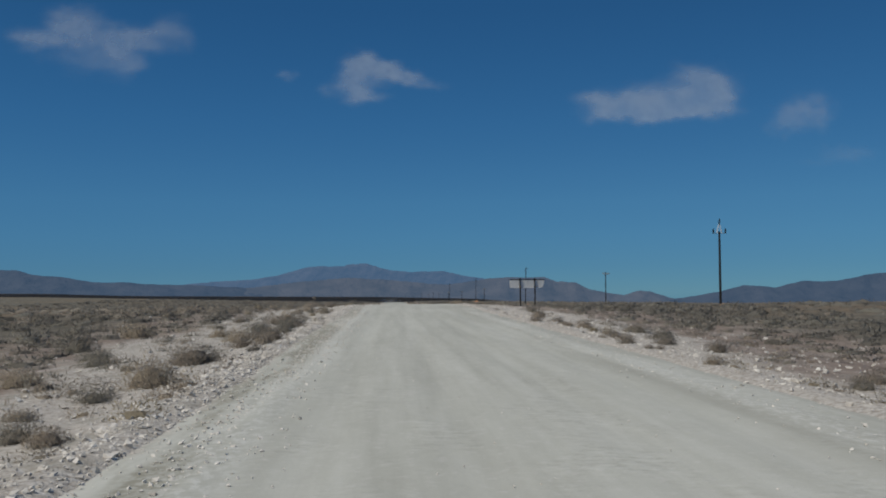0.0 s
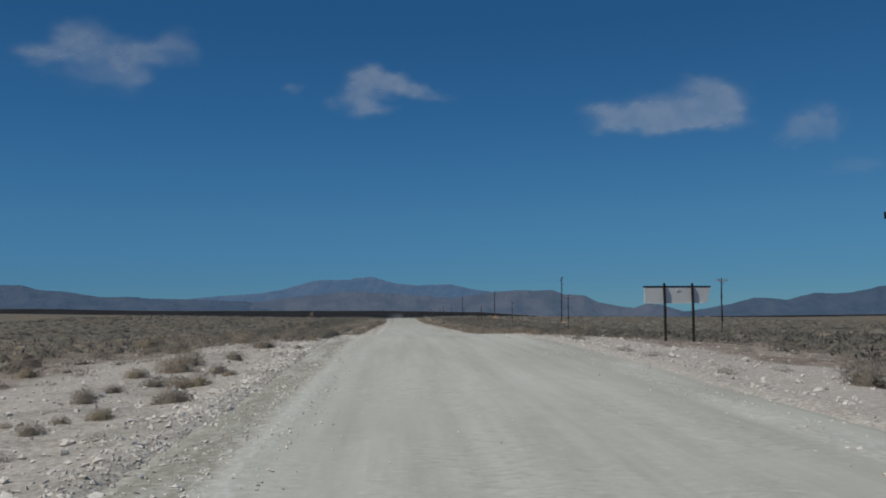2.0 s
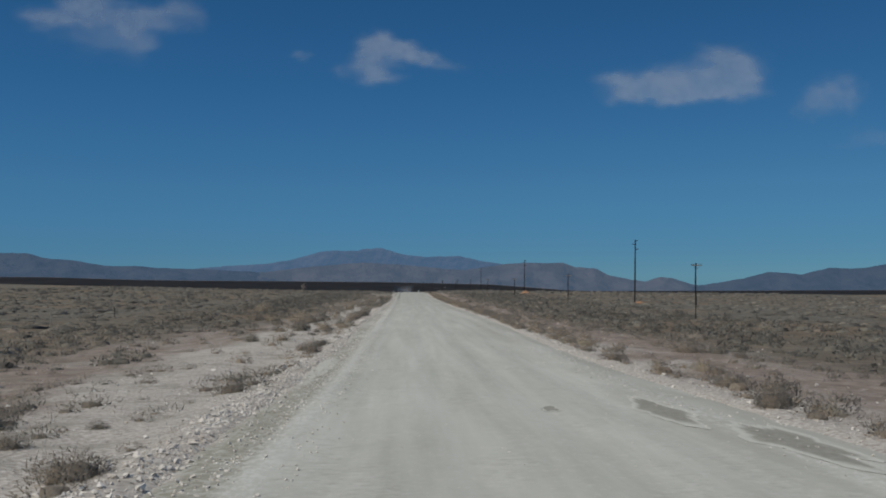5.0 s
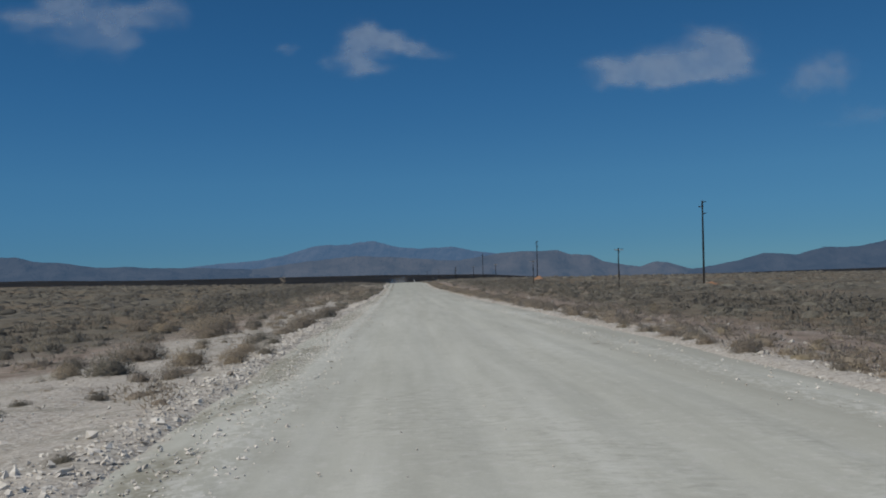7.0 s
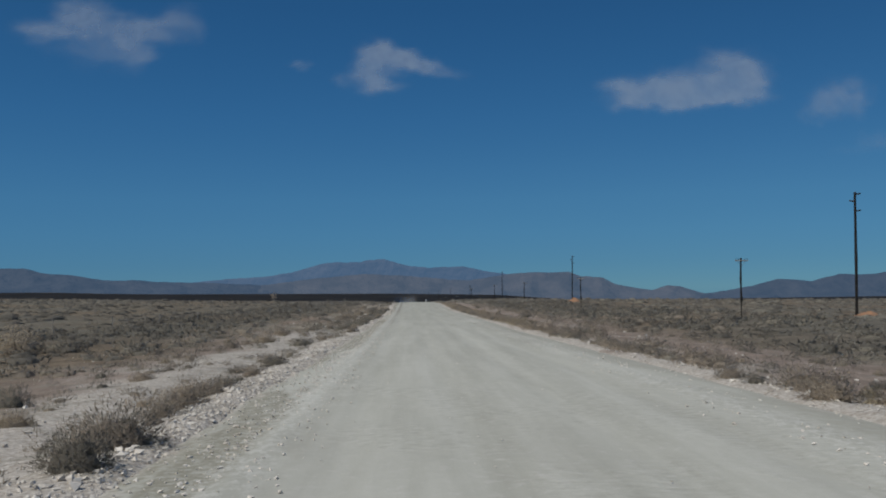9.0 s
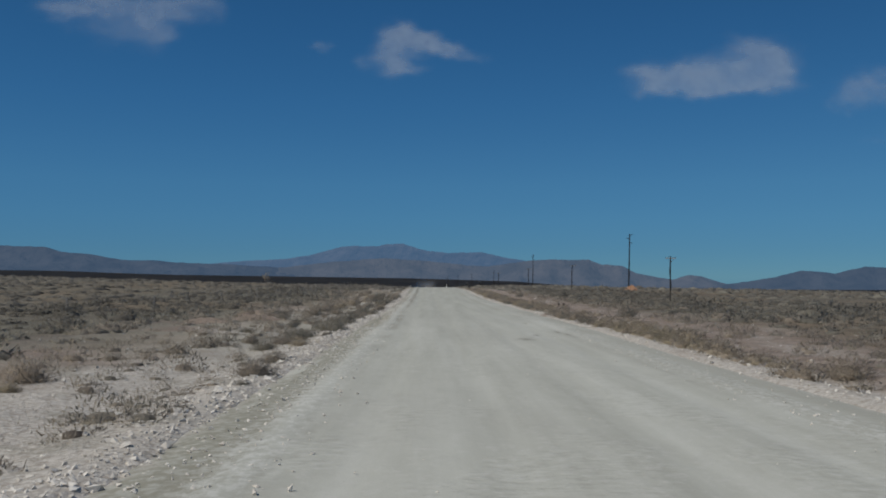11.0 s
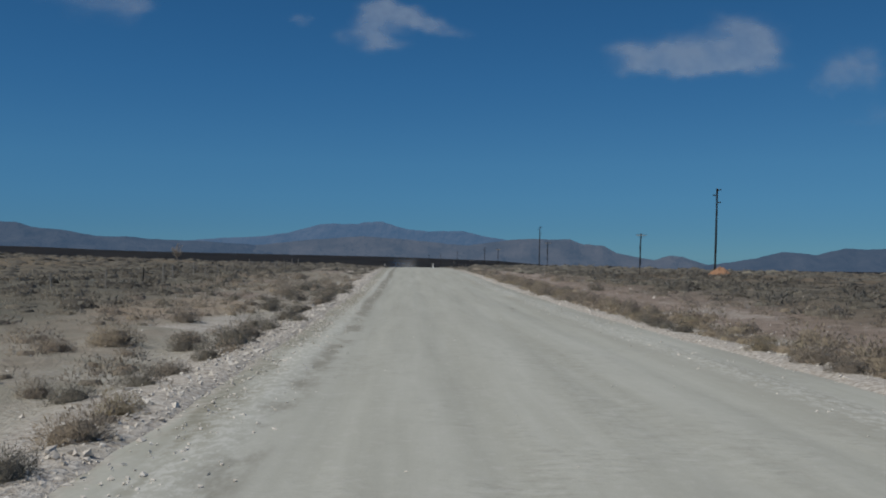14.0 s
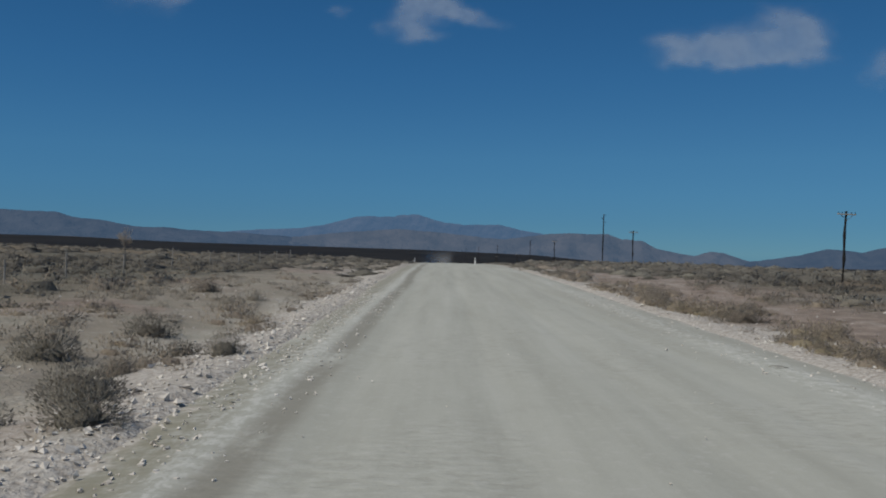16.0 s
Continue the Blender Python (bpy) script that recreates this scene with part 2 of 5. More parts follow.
    bump(n, l, b, h, 0.3, 0.03)
    return m


def make_ground():
    """Stony pale soil near the road, pinkish earth further out, scrub-covered plain, near-black colour beyond the rise.
    """
    m, n, l, b = material("stony_soil", 1.0, 0, 0.05)
    p = place(n, l)
    x, y, _ = xyz(n, l)
    off = calc(n, l, "ABSOLUTE", calc(n, l, "SUBTRACT", x, 1.6))
    big = noise_node(n, l, p, 0.13, 4)
    mid = noise_node(n, l, p, 1.1, 7, 0.72)
    tiny = noise_node(n, l, p, 11, 4, 0.7)
    white = ramp(n, l, tiny, *STONY)
    earth = ramp(n, l, mid, (0.3, (0.125, 0.096, 0.077)), (0.5, (0.225, 0.174, 0.142)), (0.75, (0.375, 0.312, 0.266)))
    wander = calc(n, l, "ADD", off, calc(n, l, "MULTIPLY", calc(n, l, "SUBTRACT", big, 0.5), 9.0))
    early = calc(n, l, "MULTIPLY", fade(n, l, y, 105, 60), fade(n, l, y, 12, 34))
    pale = calc(n, l, "MULTIPLY", fade(n, l, x, 1.0, -2.0), fade(n, l, y, 300, 250))
    open_soil = calc(n, l, "MULTIPLY", pale, calc(n, l, "MULTIPLY", fade(n, l, y, 112, 126), fade(n, l, y, 180, 155)))
    pale = calc(n, l, "MULTIPLY_ADD", open_soil, 0.9, pale)
    reach = calc(n, l, "ADD", calc(n, l, "ADD", wander, calc(n, l, "MULTIPLY", early, -3.0)), calc(n, l, "MULTIPLY", pale, -2.2))
    near = mix(n, l, calc(n, l, "MULTIPLY", fade(n, l, reach, 5.4, 7.6), 0.9), white, earth)
    speck = fade(n, l, noise_node(n, l, p, 3.2, 4, 0.7), 0.6, 0.68)
    near = mix(n, l, calc(n, l, "MULTIPLY", speck, 0.5), near, (0.5, 0.47, 0.43))
    lime = calc(n, l, "MULTIPLY", fade(n, l, noise_node(n, l, place(n, l, (1, 0.35, 1)), 0.5, 5, 0.7), 0.48, 0.64), fade(n, l, tiny, 0.35, 0.6))
    near = mix(n, l, calc(n, l, "MULTIPLY", lime, 0.55), near, (0.47, 0.435, 0.39))
    bare = calc(n, l, "ADD", calc(n, l, "POWER", calc(n, l, "DIVIDE", calc(n, l, "ADD", x, 8.0), 2.4), 2.0), calc(n, l, "POWER", calc(n, l, "DIVIDE", calc(n, l, "SUBTRACT", y, 284.0), 6.0), 2.0))
    bare = calc(n, l, "ADD", bare, calc(n, l, "MULTIPLY", calc(n, l, "SUBTRACT", mid, 0.5), 3.0))
    near = mix(n, l, calc(n, l, "MULTIPLY", fade(n, l, bare, 1.5, 0.3), 0.6), near, (0.38, 0.245, 0.17))
    litter = calc(n, l, "MULTIPLY", fade(n, l, noise_node(n, l, place(n, l, (0.5, 1, 1)), 0.9, 5, 0.7), 0.5, 0.62), fade(n, l, x, -1.0, -4.5))
    near = mix(n, l, calc(n, l, "MULTIPLY", litter, 0.5), near, (0.235, 0.225, 0.185))
    silt = calc(n, l, "MULTIPLY", calc(n, l, "MULTIPLY", fade(n, l, x, -3.6, -4.6), fade(n, l, y, 215, 232)), fade(n, l, big, 0.38, 0.5))
    near = mix(n, l, calc(n, l, "MULTIPLY", silt, 0.45), near, (0.315, 0.3, 0.24))
    scrub = ramp(n, l, noise_node(n, l, p, 0.7, 5, 0.65), (0.35, (0.083, 0.077, 0.063)), (0.5, (0.13, 0.117, 0.095)), (0.68, (0.2, 0.175, 0.142)))
    tint = ramp(n, l, noise_node(n, l, p, 0.035, 3), (0.4, (0.88, 0.95, 0.95)), (0.6, (1.12, 1.0, 0.85)))
    scrub = mix(n, l, 1.0, scrub, tint, "MULTIPLY")
    cover = calc(n, l, "MAXIMUM", fade(n, l, calc(n, l, "ADD", wander, calc(n, l, "MULTIPLY_ADD", early, -5.0, calc(n, l, "MULTIPLY", open_soil, -4.5))), 9, 15), fade(n, l, y, 330, 420))
    land = mix(n, l, calc(n, l, "MULTIPLY", cover, 0.8), near, scrub)
    # near-black tone from about 430 m, ending near 2.9 km
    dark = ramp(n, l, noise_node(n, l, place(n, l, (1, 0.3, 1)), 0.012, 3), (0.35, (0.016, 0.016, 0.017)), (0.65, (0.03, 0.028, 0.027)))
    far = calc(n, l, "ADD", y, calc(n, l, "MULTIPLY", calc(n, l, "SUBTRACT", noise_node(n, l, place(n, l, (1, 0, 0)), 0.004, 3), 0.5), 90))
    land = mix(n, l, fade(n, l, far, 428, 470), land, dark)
    land = mix(n, l, fade(n, l, far, 2750, 3000), land, (0.15, 0.135, 0.13))
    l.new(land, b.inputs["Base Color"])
    h = calc(n, l, "ADD", mid, calc(n, l, "MULTIPLY", tiny, 0.35))
    bump(n, l, b, h, 0.9, 0.14)
    return m


def make_stone():
    m, n, l, b = material("pale_stone", 0.9, 0, 0.2)
    p = place(n, l)
    c = ramp(n, l, noise_node(n, l, p, 1.1, 4), (0.3, (0.46, 0.41, 0.355)), (0.5, (0.63, 0.585, 0.525)), (0.75, (0.74, 0.70, 0.645)))
    c = mix(n, l, calc(n, l, "MULTIPLY", fade(n, l, noise_node(n, l, p, 24, 4), 0.45, 0.75), 0.5), c, (0.36, 0.32, 0.27))
    l.new(c, b.inputs["Base Color"])
    bump(n, l, b, noise_node(n, l, p, 30, 4), 0.5, 0.01)
    return m


def make_plain(name, colour, other, scale, roughness=0.9, depth=0.004, stretch=(1, 1, 1), metallic=0.0):
    """A surface of two tones in blotches with a fine grain."""
    m, n, l, b = material(name, roughness, metallic, 0.25)
    g = n.new("ShaderNodeTexCoord")
    v = n.new("ShaderNodeVectorMath")
    v.operation = "MULTIPLY"
    v.inputs[1].default_value = stretch
    l.new(g.outputs["Object"], v.inputs[0])
    a = noise_node(n, l, v.outputs[0], scale, 5, 0.6)
    c = ramp(n, l, a, (0.3, colour), (0.7, other))
    f = noise_node(n, l, v.outputs[0], scale * 9, 3, 0.6)
    c = mix(n, l, calc(n, l, "MULTIPLY", f, 0.35), c, tuple(0.55 * k for k in colour))
    l.new(c, b.inputs["Base Color"])
    bump(n, l, b, f, 0.4, depth)
    return m


def make_stain():
    """Damp gravel that dries out to the road's own pale tone."""
    m, n, l, b = material("damp_gravel", 0.95, 0, 0.1)
    p = place(n, l)
    wet = n.new("ShaderNodeAttribute")
    wet.attribute_name = "wet"
    grit = noise_node(n, l, p, 7, 5, 0.7)
    patch = calc(n, l, "ADD", wet.outputs["Fac"], calc(n, l, "MULTIPLY", calc(n, l, "SUBTRACT", grit, 0.5), 1.1))
    dry = ramp(n, l, grit, (0.3, (0.43, 0.425, 0.37)), (0.7, (0.53, 0.52, 0.465)))
    damp = ramp(n, l, grit, (0.3, (0.17, 0.158, 0.13)), (0.7, (0.29, 0.275, 0.235)))
    l.new(mix(n, l, calc(n, l, "MULTIPLY", fade(n, l, patch, 0.25, 0.75), 0.85), dry, damp), b.inputs["Base Color"])
    bump(n, l, b, grit, 0.4, 0.02)
    return m


def make_foliage(name):
    """Dry scrub leaves and twig tips: grey, tan, straw and olive from bush to bush and leaf to leaf."""
    m, n, l, b = material(name, 0.95, 0, 0.05)
    info = n.new("ShaderNodeObjectInfo")
    tone = n.new("ShaderNodeAttribute")
    tone.attribute_name = "tone"
    p = place(n, l)
    g = n.new("ShaderNodeNewGeometry")
    mass = n.new("ShaderNodeAttribute")
    mass.attribute_name = "mass"
    lone = calc(n, l, "MULTIPLY", calc(n, l, "MULTIPLY_ADD", info.outputs["Random"], 0.72, 0.28), calc(n, l, "SUBTRACT", 1.0, mass.outputs["Fac"]))
    own = calc(n, l, "ADD", lone, tone.outputs["Fac"])
    each = calc(n, l, "ADD", calc(n, l, "MULTIPLY", own, 0.88), calc(n, l, "MULTIPLY", g.outputs["Random Per Island"], 0.12))
    c = ramp(n, l, each, (0.04, (0.172, 0.166, 0.145)), (0.16, (0.25, 0.23, 0.2)), (0.27, (0.275, 0.26, 0.225)), (0.35, (0.36, 0.34, 0.29)), (0.42, (0.39, 0.335, 0.283)),
             (0.54, (0.40, 0.37, 0.312)), (0.7, (0.475, 0.405, 0.335)), (0.84, (0.53, 0.452, 0.355)), (0.97, (0.45, 0.393, 0.277)))
    leaf = ramp(n, l, g.outputs["Random Per Island"], (0.0, (0.84, 0.82, 0.8)), (0.5, (1.0, 1.0, 1.0)), (1.0, (1.18, 1.16, 1.12)))
    c = mix(n, l, 1.0, c, leaf, "MULTIPLY")
    twiggy = noise_node(n, l, place(n, l, (1, 1, 0.55)), 24, 4, 0.75)
    c = mix(n, l, calc(n, l, "MULTIPLY", fade(n, l, twiggy, 0.56, 0.36), 0.24), c, (0.10, 0.092, 0.08))
    # bush hearts: twig brown, with the shade inside a bush painted in
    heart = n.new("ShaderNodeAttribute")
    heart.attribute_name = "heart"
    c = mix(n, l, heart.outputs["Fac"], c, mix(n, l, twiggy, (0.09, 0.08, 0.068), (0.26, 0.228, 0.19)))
    l.new(c, b.inputs["Base Color"])
    bump(n, l, b, twiggy, 0.9, 0.05)
    thin = n.new("ShaderNodeBsdfTranslucent")
    l.new(c, thin.inputs["Color"])
    both = n.new("ShaderNodeMixShader")
    both.inputs[0].default_value = 0.48
    l.new(b.outputs[0], both.inputs[1])
    l.new(thin.outputs[0], both.inputs[2])
    l.new(both.outputs[0], n["Material Output"].inputs["Surface"])
    return m


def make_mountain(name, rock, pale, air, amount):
    """Bare rock; the haze of kilometres of bright air is a blue glow added to it."""
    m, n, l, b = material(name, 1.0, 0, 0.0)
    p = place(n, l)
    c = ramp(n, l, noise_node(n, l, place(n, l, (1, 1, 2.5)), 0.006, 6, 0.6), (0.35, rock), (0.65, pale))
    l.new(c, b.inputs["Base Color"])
    # distance haze put in as the surface's own bluish emission
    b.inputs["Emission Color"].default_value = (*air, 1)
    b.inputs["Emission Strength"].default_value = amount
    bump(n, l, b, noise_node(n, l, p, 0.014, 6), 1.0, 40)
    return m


ROAD, GROUND, STONE = make_road(), make_ground(), make_stone()
FOLIAGE = make_foliage("dry_scrub")
TWIG = make_plain("twig_bark", (0.20, 0.175, 0.15), (0.33, 0.29, 0.245), 6)
POLE = make_plain("creosoted_wood", (0.012, 0.011, 0.0105), (0.032, 0.028, 0.025), 3, 0.85, 0.003, (4, 4, 0.3))
WEATHERED = make_plain("weathered_wood", (0.26, 0.24, 0.21), (0.44, 0.41, 0.37), 5, 0.9, 0.003, (5, 5, 0.4))
IRON = make_plain("galvanised_steel", (0.16, 0.16, 0.165), (0.26, 0.26, 0.265), 8, 0.5, 0.001, metallic=0.6)
CERAMIC = make_plain("dark_porcelain", (0.016, 0.014, 0.014), (0.03, 0.026, 0.025), 9, 0.35, 0.001)
BOARD = make_plain("pale_painted_board", (0.74, 0.74, 0.71), (0.82, 0.815, 0.78), 1.4, 0.6, 0.001)
WHITE = make_plain("white_paint", (0.68, 0.68, 0.65), (0.80, 0.80, 0.77), 3, 0.6, 0.001)
MOUND = make_plain("red_earth", (0.30, 0.165, 0.095), (0.38, 0.225, 0.14), 1.6, 1.0, 0.03)
SPOIL = make_plain("pinkish_earth", (0.15, 0.118, 0.092), (0.36, 0.285, 0.23), 3.5, 1.0, 0.12)
STAIN = make_stain()
HAZY = make_mountain("hazed_far_rock", (0.026, 0.024, 0.028), (0.05, 0.045, 0.048), (0.165, 0.345, 0.62), 0.285)
HAZY_NEAR = make_mountain("hazed_hill_rock", (0.034, 0.03, 0.03), (0.065, 0.055, 0.052), (0.19, 0.335, 0.55), 0.215)
HAZY_DARK = make_mountain("hazed_dark_rock", (0.024, 0.024, 0.028), (0.045, 0.043, 0.046), (0.165, 0.32, 0.56), 0.19)

# ---- the lie of the land ----
EYE_Y = 150.0                                    # the middle of the drive


def settled(nodes):
    """A smooth height line from a few heights along the road."""
    at = np.arange(-120, 620)
    z = np.interp(at, *zip(*nodes))
    k = np.exp(-0.5 * (np.arange(-18, 19) / 6.0) ** 2)
    z = np.convolve(np.pad(z, 18, mode="edge"), k / k.sum(), mode="valid")
    return at, z


ROAD_LINE = settled([(-120, -1.0), (0, -0.27), (20, -0.03), (31, 0.09), (52, 0.28), (66, 0.48), (80, 0.66), (88, 0.56),
                     (105, 0.0), (123, -0.5), (140, -0.64), (166, -0.9), (209, -1.4), (244, -1.68), (288, -1.93),
                     (315, -1.86), (340, -1.66), (372, -1.66), (400, -2.0), (430, -2.7), (500, -5.2), (620, -8.0)])
SIDE_LINE = settled([(-120, -1.1), (0, -0.72), (30, -0.5), (50, -0.15), (80, 0.28), (121, -0.72), (150, -1.15), (176, -1.5),
                     (230, -1.55), (285, -1.8), (340, -1.62), (395, -1.62), (410, -1.78), (440, -2.55), (500, -5.0), (620, -8.2)])


def road_z(y):
    return np.interp(y, *ROAD_LINE)


EDGE_L = settled([(-120, -2.9), (10, -2.85), (40, -3.15), (60, -2.95), (82, -3.15), (92, -2.95), (131, -2.9), (158, -3.0), (175, -3.15), (217, -2.95), (240, -2.95), (252, -2.75), (290, -2.7), (330, -2.8), (410, -3.0), (620, -3.0)])
EDGE_R = settled([(-120, 6.5), (46, 6.5), (83, 6.4), (98, 6.75), (135, 6.2), (155, 6.6), (180, 6.85), (222, 6.5), (240, 6.8), (260, 6.75), (280, 6.4), (301, 6.4), (340, 6.3), (410, 6.0), (620, 6.0)])


def left_edge(y):
    return np.interp(y, *EDGE_L) + 0.35 * (rough(np.asarray(y) * 0.12, 0.5, 61, 4) - 0.5) + 0.22 * (rough(np.asarray(y) * 0.9, 0.5, 63, 3) - 0.5)


def right_edge(y):
    return np.interp(y, *EDGE_R) + 0.35 * (rough(np.asarray(y) * 0.12, 0.5, 62, 4) - 0.5) + 0.22 * (rough(np.asarray(y) * 0.9, 0.5, 64, 3) - 0.5)


def outside(x, y):
    """Metres from the road's edge, below 0 on the road."""
    return np.maximum(left_edge(y) - x, x - right_edge(y))


def far_z(x, y):
    """The lower plain beyond the rise, climbing slowly to the feet of the mountains."""
    d = np.maximum(np.asarray(y, float) - EYE_Y, 200)
    edge = np.interp(x / d, [-0.6, -0.4, -0.3, -0.02, 0.1, 0.2, 0.6], [0.0065, 0.005, 0.0013, -0.0020, -0.0052, -0.0132, -0.0135])
    s = np.clip((np.asarray(y, float) - 500) / 2100, 0, 1) ** 0.55
    slope = -0.019 * (1 - s) + edge * s
    return slope * d + 0.6


def land_z(x, y):
    x, y = np.broadcast_arrays(np.asarray(x, float), np.asarray(y, float))
    out = outside(x, y)
    side = np.interp(y, *SIDE_LINE)
    side = side + (0.15 * smooth(12, 30, -x) + 0.026 * np.clip(-x - 28, 0, 130)) * smooth(150, 330, y) + (0.25 * smooth(30, 50, x) - 0.003 * np.clip(x - 30, 0, 120)) * smooth(180, 60, y) - 0.015 * np.clip(x - 28, 0, 130) * smooth(110, 230, y)
    side = side + (rough(x * 0.09, y * 0.09, 3) - 0.5) * 0.5 * smooth(3, 25, out)
    ridge = 0.075 * np.exp(-((x - (left_edge(y) - 0.25)) / 0.45) ** 2) + 0.07 * np.exp(-((x - (right_edge(y) + 0.3)) / 0.42) ** 2)
    ditch = -0.1 * np.exp(-((x - (left_edge(y) - 1.9)) / 0.7) ** 2)
    t = smooth(0.6, 9, out)
    near = (road_z(y) - 0.045) * (1 - t) + side * t + ridge * (0.35 + 1.3 * rough(x * 1.6, y * 0.9, 9, 4)) + ditch
    near = near + (rough(x * 0.8, y * 0.8, 5) - 0.5) * 0.16 * smooth(0.0, 1.2, out) + (rough(x * 3, y * 3, 6, 2) - 0.5) * 0.05 * smooth(0, 0.5, out)
    near = near - 0.14 * smooth(0.0, -0.6, out)
    s = smooth(420, 580, y)
    return near * (1 - s) + far_z(x, y) * s


def spread(lo, hi, first, growth, limit):
    """Lines that stand first apart between lo and hi, and further apart outside."""
    core = list(np.arange(lo, hi + 1e-6, first))
    step, v, low, high = first, lo, [], []
    while v > -limit:
        step *= growth
        v -= step
        low.append(v)
    step, v = first, hi
    while v < limit:
        step *= growth
        v += step
        high.append(v)
    return np.array(low[::-1] + core + high)


gx = spread(-8, 11.5, 0.42, 1.14, 4900)
gx = np.sort(np.concatenate([gx[(gx < -4.5) | ((gx > -2.2) & (gx < 5.7)) | (gx > 8.0)], np.arange(-4.4, -2.2, 0.15), np.arange(5.8, 8.0, 0.15)]))
gy = spread(-4, 330, 0.62, 1.06, 4900)
GX, GY = np.meshgrid(gx, gy)
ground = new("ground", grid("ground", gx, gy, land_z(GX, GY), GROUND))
tagged(ground, "stony pale soil and dry scrubland plain running to the mountains", "ground", kind="structure")

rx = np.concatenate([[-0.045, -0.022], np.linspace(0, 1, 56), [1.022, 1.045]])
ry = np.concatenate([np.arange(-14, 412, 0.6), np.arange(412, 560, 4.0)])
RX, RY = np.meshgrid(rx, ry)
RX = left_edge(RY) + RX * (right_edge(RY) - left_edge(RY))


def surface(x, y):
    """The height of the gravel: crown, wheel tracks, loose ridges, ripples."""
    crown = 0.05 * (1 - ((x - 1.55) / 4.6) ** 2)
    tracks = -0.022 * sum(np.exp(-((x - c - 0.18 * (rough(y * 0.03, 0.0, 40 + i, 2) - 0.5)) / 0.3) ** 2) for i, c in enumerate((-0.75, 0.85, 2.6, 4.1)))
    loose = 0.05 * np.exp(-((x + 1.75) / 0.16) ** 2) * rough(x * 2.2, y * 0.8, 21, 3) + 0.04 * np.exp(-((x - 5.3) / 0.22) ** 2) * rough(x * 2.2, y * 0.7, 22, 3)
    ripple = (rough(x * 0.9, y * 0.4, 30, 3) - 0.5) * 0.012
    return np.where(y < 480, road_z(y), far_z(x, y) + 0.1) + crown + tracks + loose + ripple


RZ = surface(RX, RY)
RZ -= 0.05 * smooth(-0.6, 0.1, outside(RX, RY)) + 0.1 * smooth(0.08, 0.4, outside(RX, RY))
sheet = grid("road", rx, ry, RZ, ROAD)
sheet.vertices.foreach_set("co", np.stack([RX, RY, RZ], -1).ravel())
sheet.update()
sheet.attributes.new("rim", "FLOAT", "POINT").data.foreach_set("value", outside(RX, RY).ravel().astype(np.float32))
road = new("road", sheet)
tagged(road, "wide pale gravel road with faint wheel tracks", "road", kind="structure")


def road_top(x, y):
    return float(surface(np.float64(x), np.float64(y)))


# ---- mountains ----
def mountain(ridge, away, deep, foot, material_, label, seed, n=300):
    """A range with the skyline ridge (bearing, rise), its crest away metres off, sloping deep metres towards the road."""
    az = np.linspace(ridge[0][0], ridge[-1][0], n)
    rise = np.interp(az, *zip(*ridge))
    k = np.exp(-0.5 * (np.arange(-2, 3) / 0.8) ** 2)
    rise = np.convolve(np.pad(rise, 2, mode="edge"), k / k.sum(), mode="valid")
    rise = rise + (rough(az * 130, 0.0, seed, 4) - 0.5) * 0.0012
    v = np.linspace(0, 1, 26)
    co, faces = [], []
    for j, t in enumerate(v):
        back = t > 0.8
        s = (t / 0.8) if not back else 1 - (t - 0.8) / 0.2 * 0.7
        y = away - deep * (1 - t / 0.8) if not back else away + 130 * (t - 0.8) / 0.2
        gully = 0.5 + 0.5 * np.sin(az * 160 + 4 * rough(az * 40, t * 2.0, seed + 3, 2))
        shape = s ** 1.5 * (1 - 0.22 * gully * (1 - s) * 3) if not back else s
        base = np.interp(az, [-0.6, -0.4, -0.02, 0.2, 0.6], foot)
        el = base + (rise - base) * np.clip(shape + (rough(az * 60, t * 5.0, seed + 7, 3) - 0.5) * 0.16 * (1 - s) * s * 3, -0.05, 1)
        d = y - EYE_Y
        for a, e in zip(az, el):
            co.append((a * d, y, e * d))
    for j in range(len(v) - 1):
        for i in range(n - 1):
            q = j * n + i
            faces.append((q, q + 1, q + n + 1, q + n))
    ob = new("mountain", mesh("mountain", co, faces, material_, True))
    return tagged(ob, label, "mountain", "mountains on the skyline", "structure")


FOOT = [0.003, 0.001, -0.008, -0.017, -0.017]
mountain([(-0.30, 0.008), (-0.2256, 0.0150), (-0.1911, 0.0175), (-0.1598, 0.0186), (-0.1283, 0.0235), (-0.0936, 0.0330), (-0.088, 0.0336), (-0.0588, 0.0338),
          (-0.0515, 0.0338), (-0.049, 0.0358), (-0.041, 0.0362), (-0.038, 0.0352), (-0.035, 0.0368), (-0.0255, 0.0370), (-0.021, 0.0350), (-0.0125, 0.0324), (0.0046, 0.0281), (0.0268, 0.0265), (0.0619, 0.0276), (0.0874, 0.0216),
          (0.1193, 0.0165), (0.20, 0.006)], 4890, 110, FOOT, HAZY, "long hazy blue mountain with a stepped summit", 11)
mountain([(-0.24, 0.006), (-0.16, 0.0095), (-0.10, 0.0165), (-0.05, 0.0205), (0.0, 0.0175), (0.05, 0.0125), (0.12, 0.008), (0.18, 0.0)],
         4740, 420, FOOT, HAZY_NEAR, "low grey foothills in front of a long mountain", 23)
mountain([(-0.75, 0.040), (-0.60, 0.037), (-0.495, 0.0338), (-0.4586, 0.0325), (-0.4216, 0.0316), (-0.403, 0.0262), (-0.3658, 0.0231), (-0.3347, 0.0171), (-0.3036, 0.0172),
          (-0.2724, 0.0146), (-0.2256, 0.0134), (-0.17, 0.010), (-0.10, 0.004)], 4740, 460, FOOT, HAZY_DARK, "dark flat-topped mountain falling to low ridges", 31)
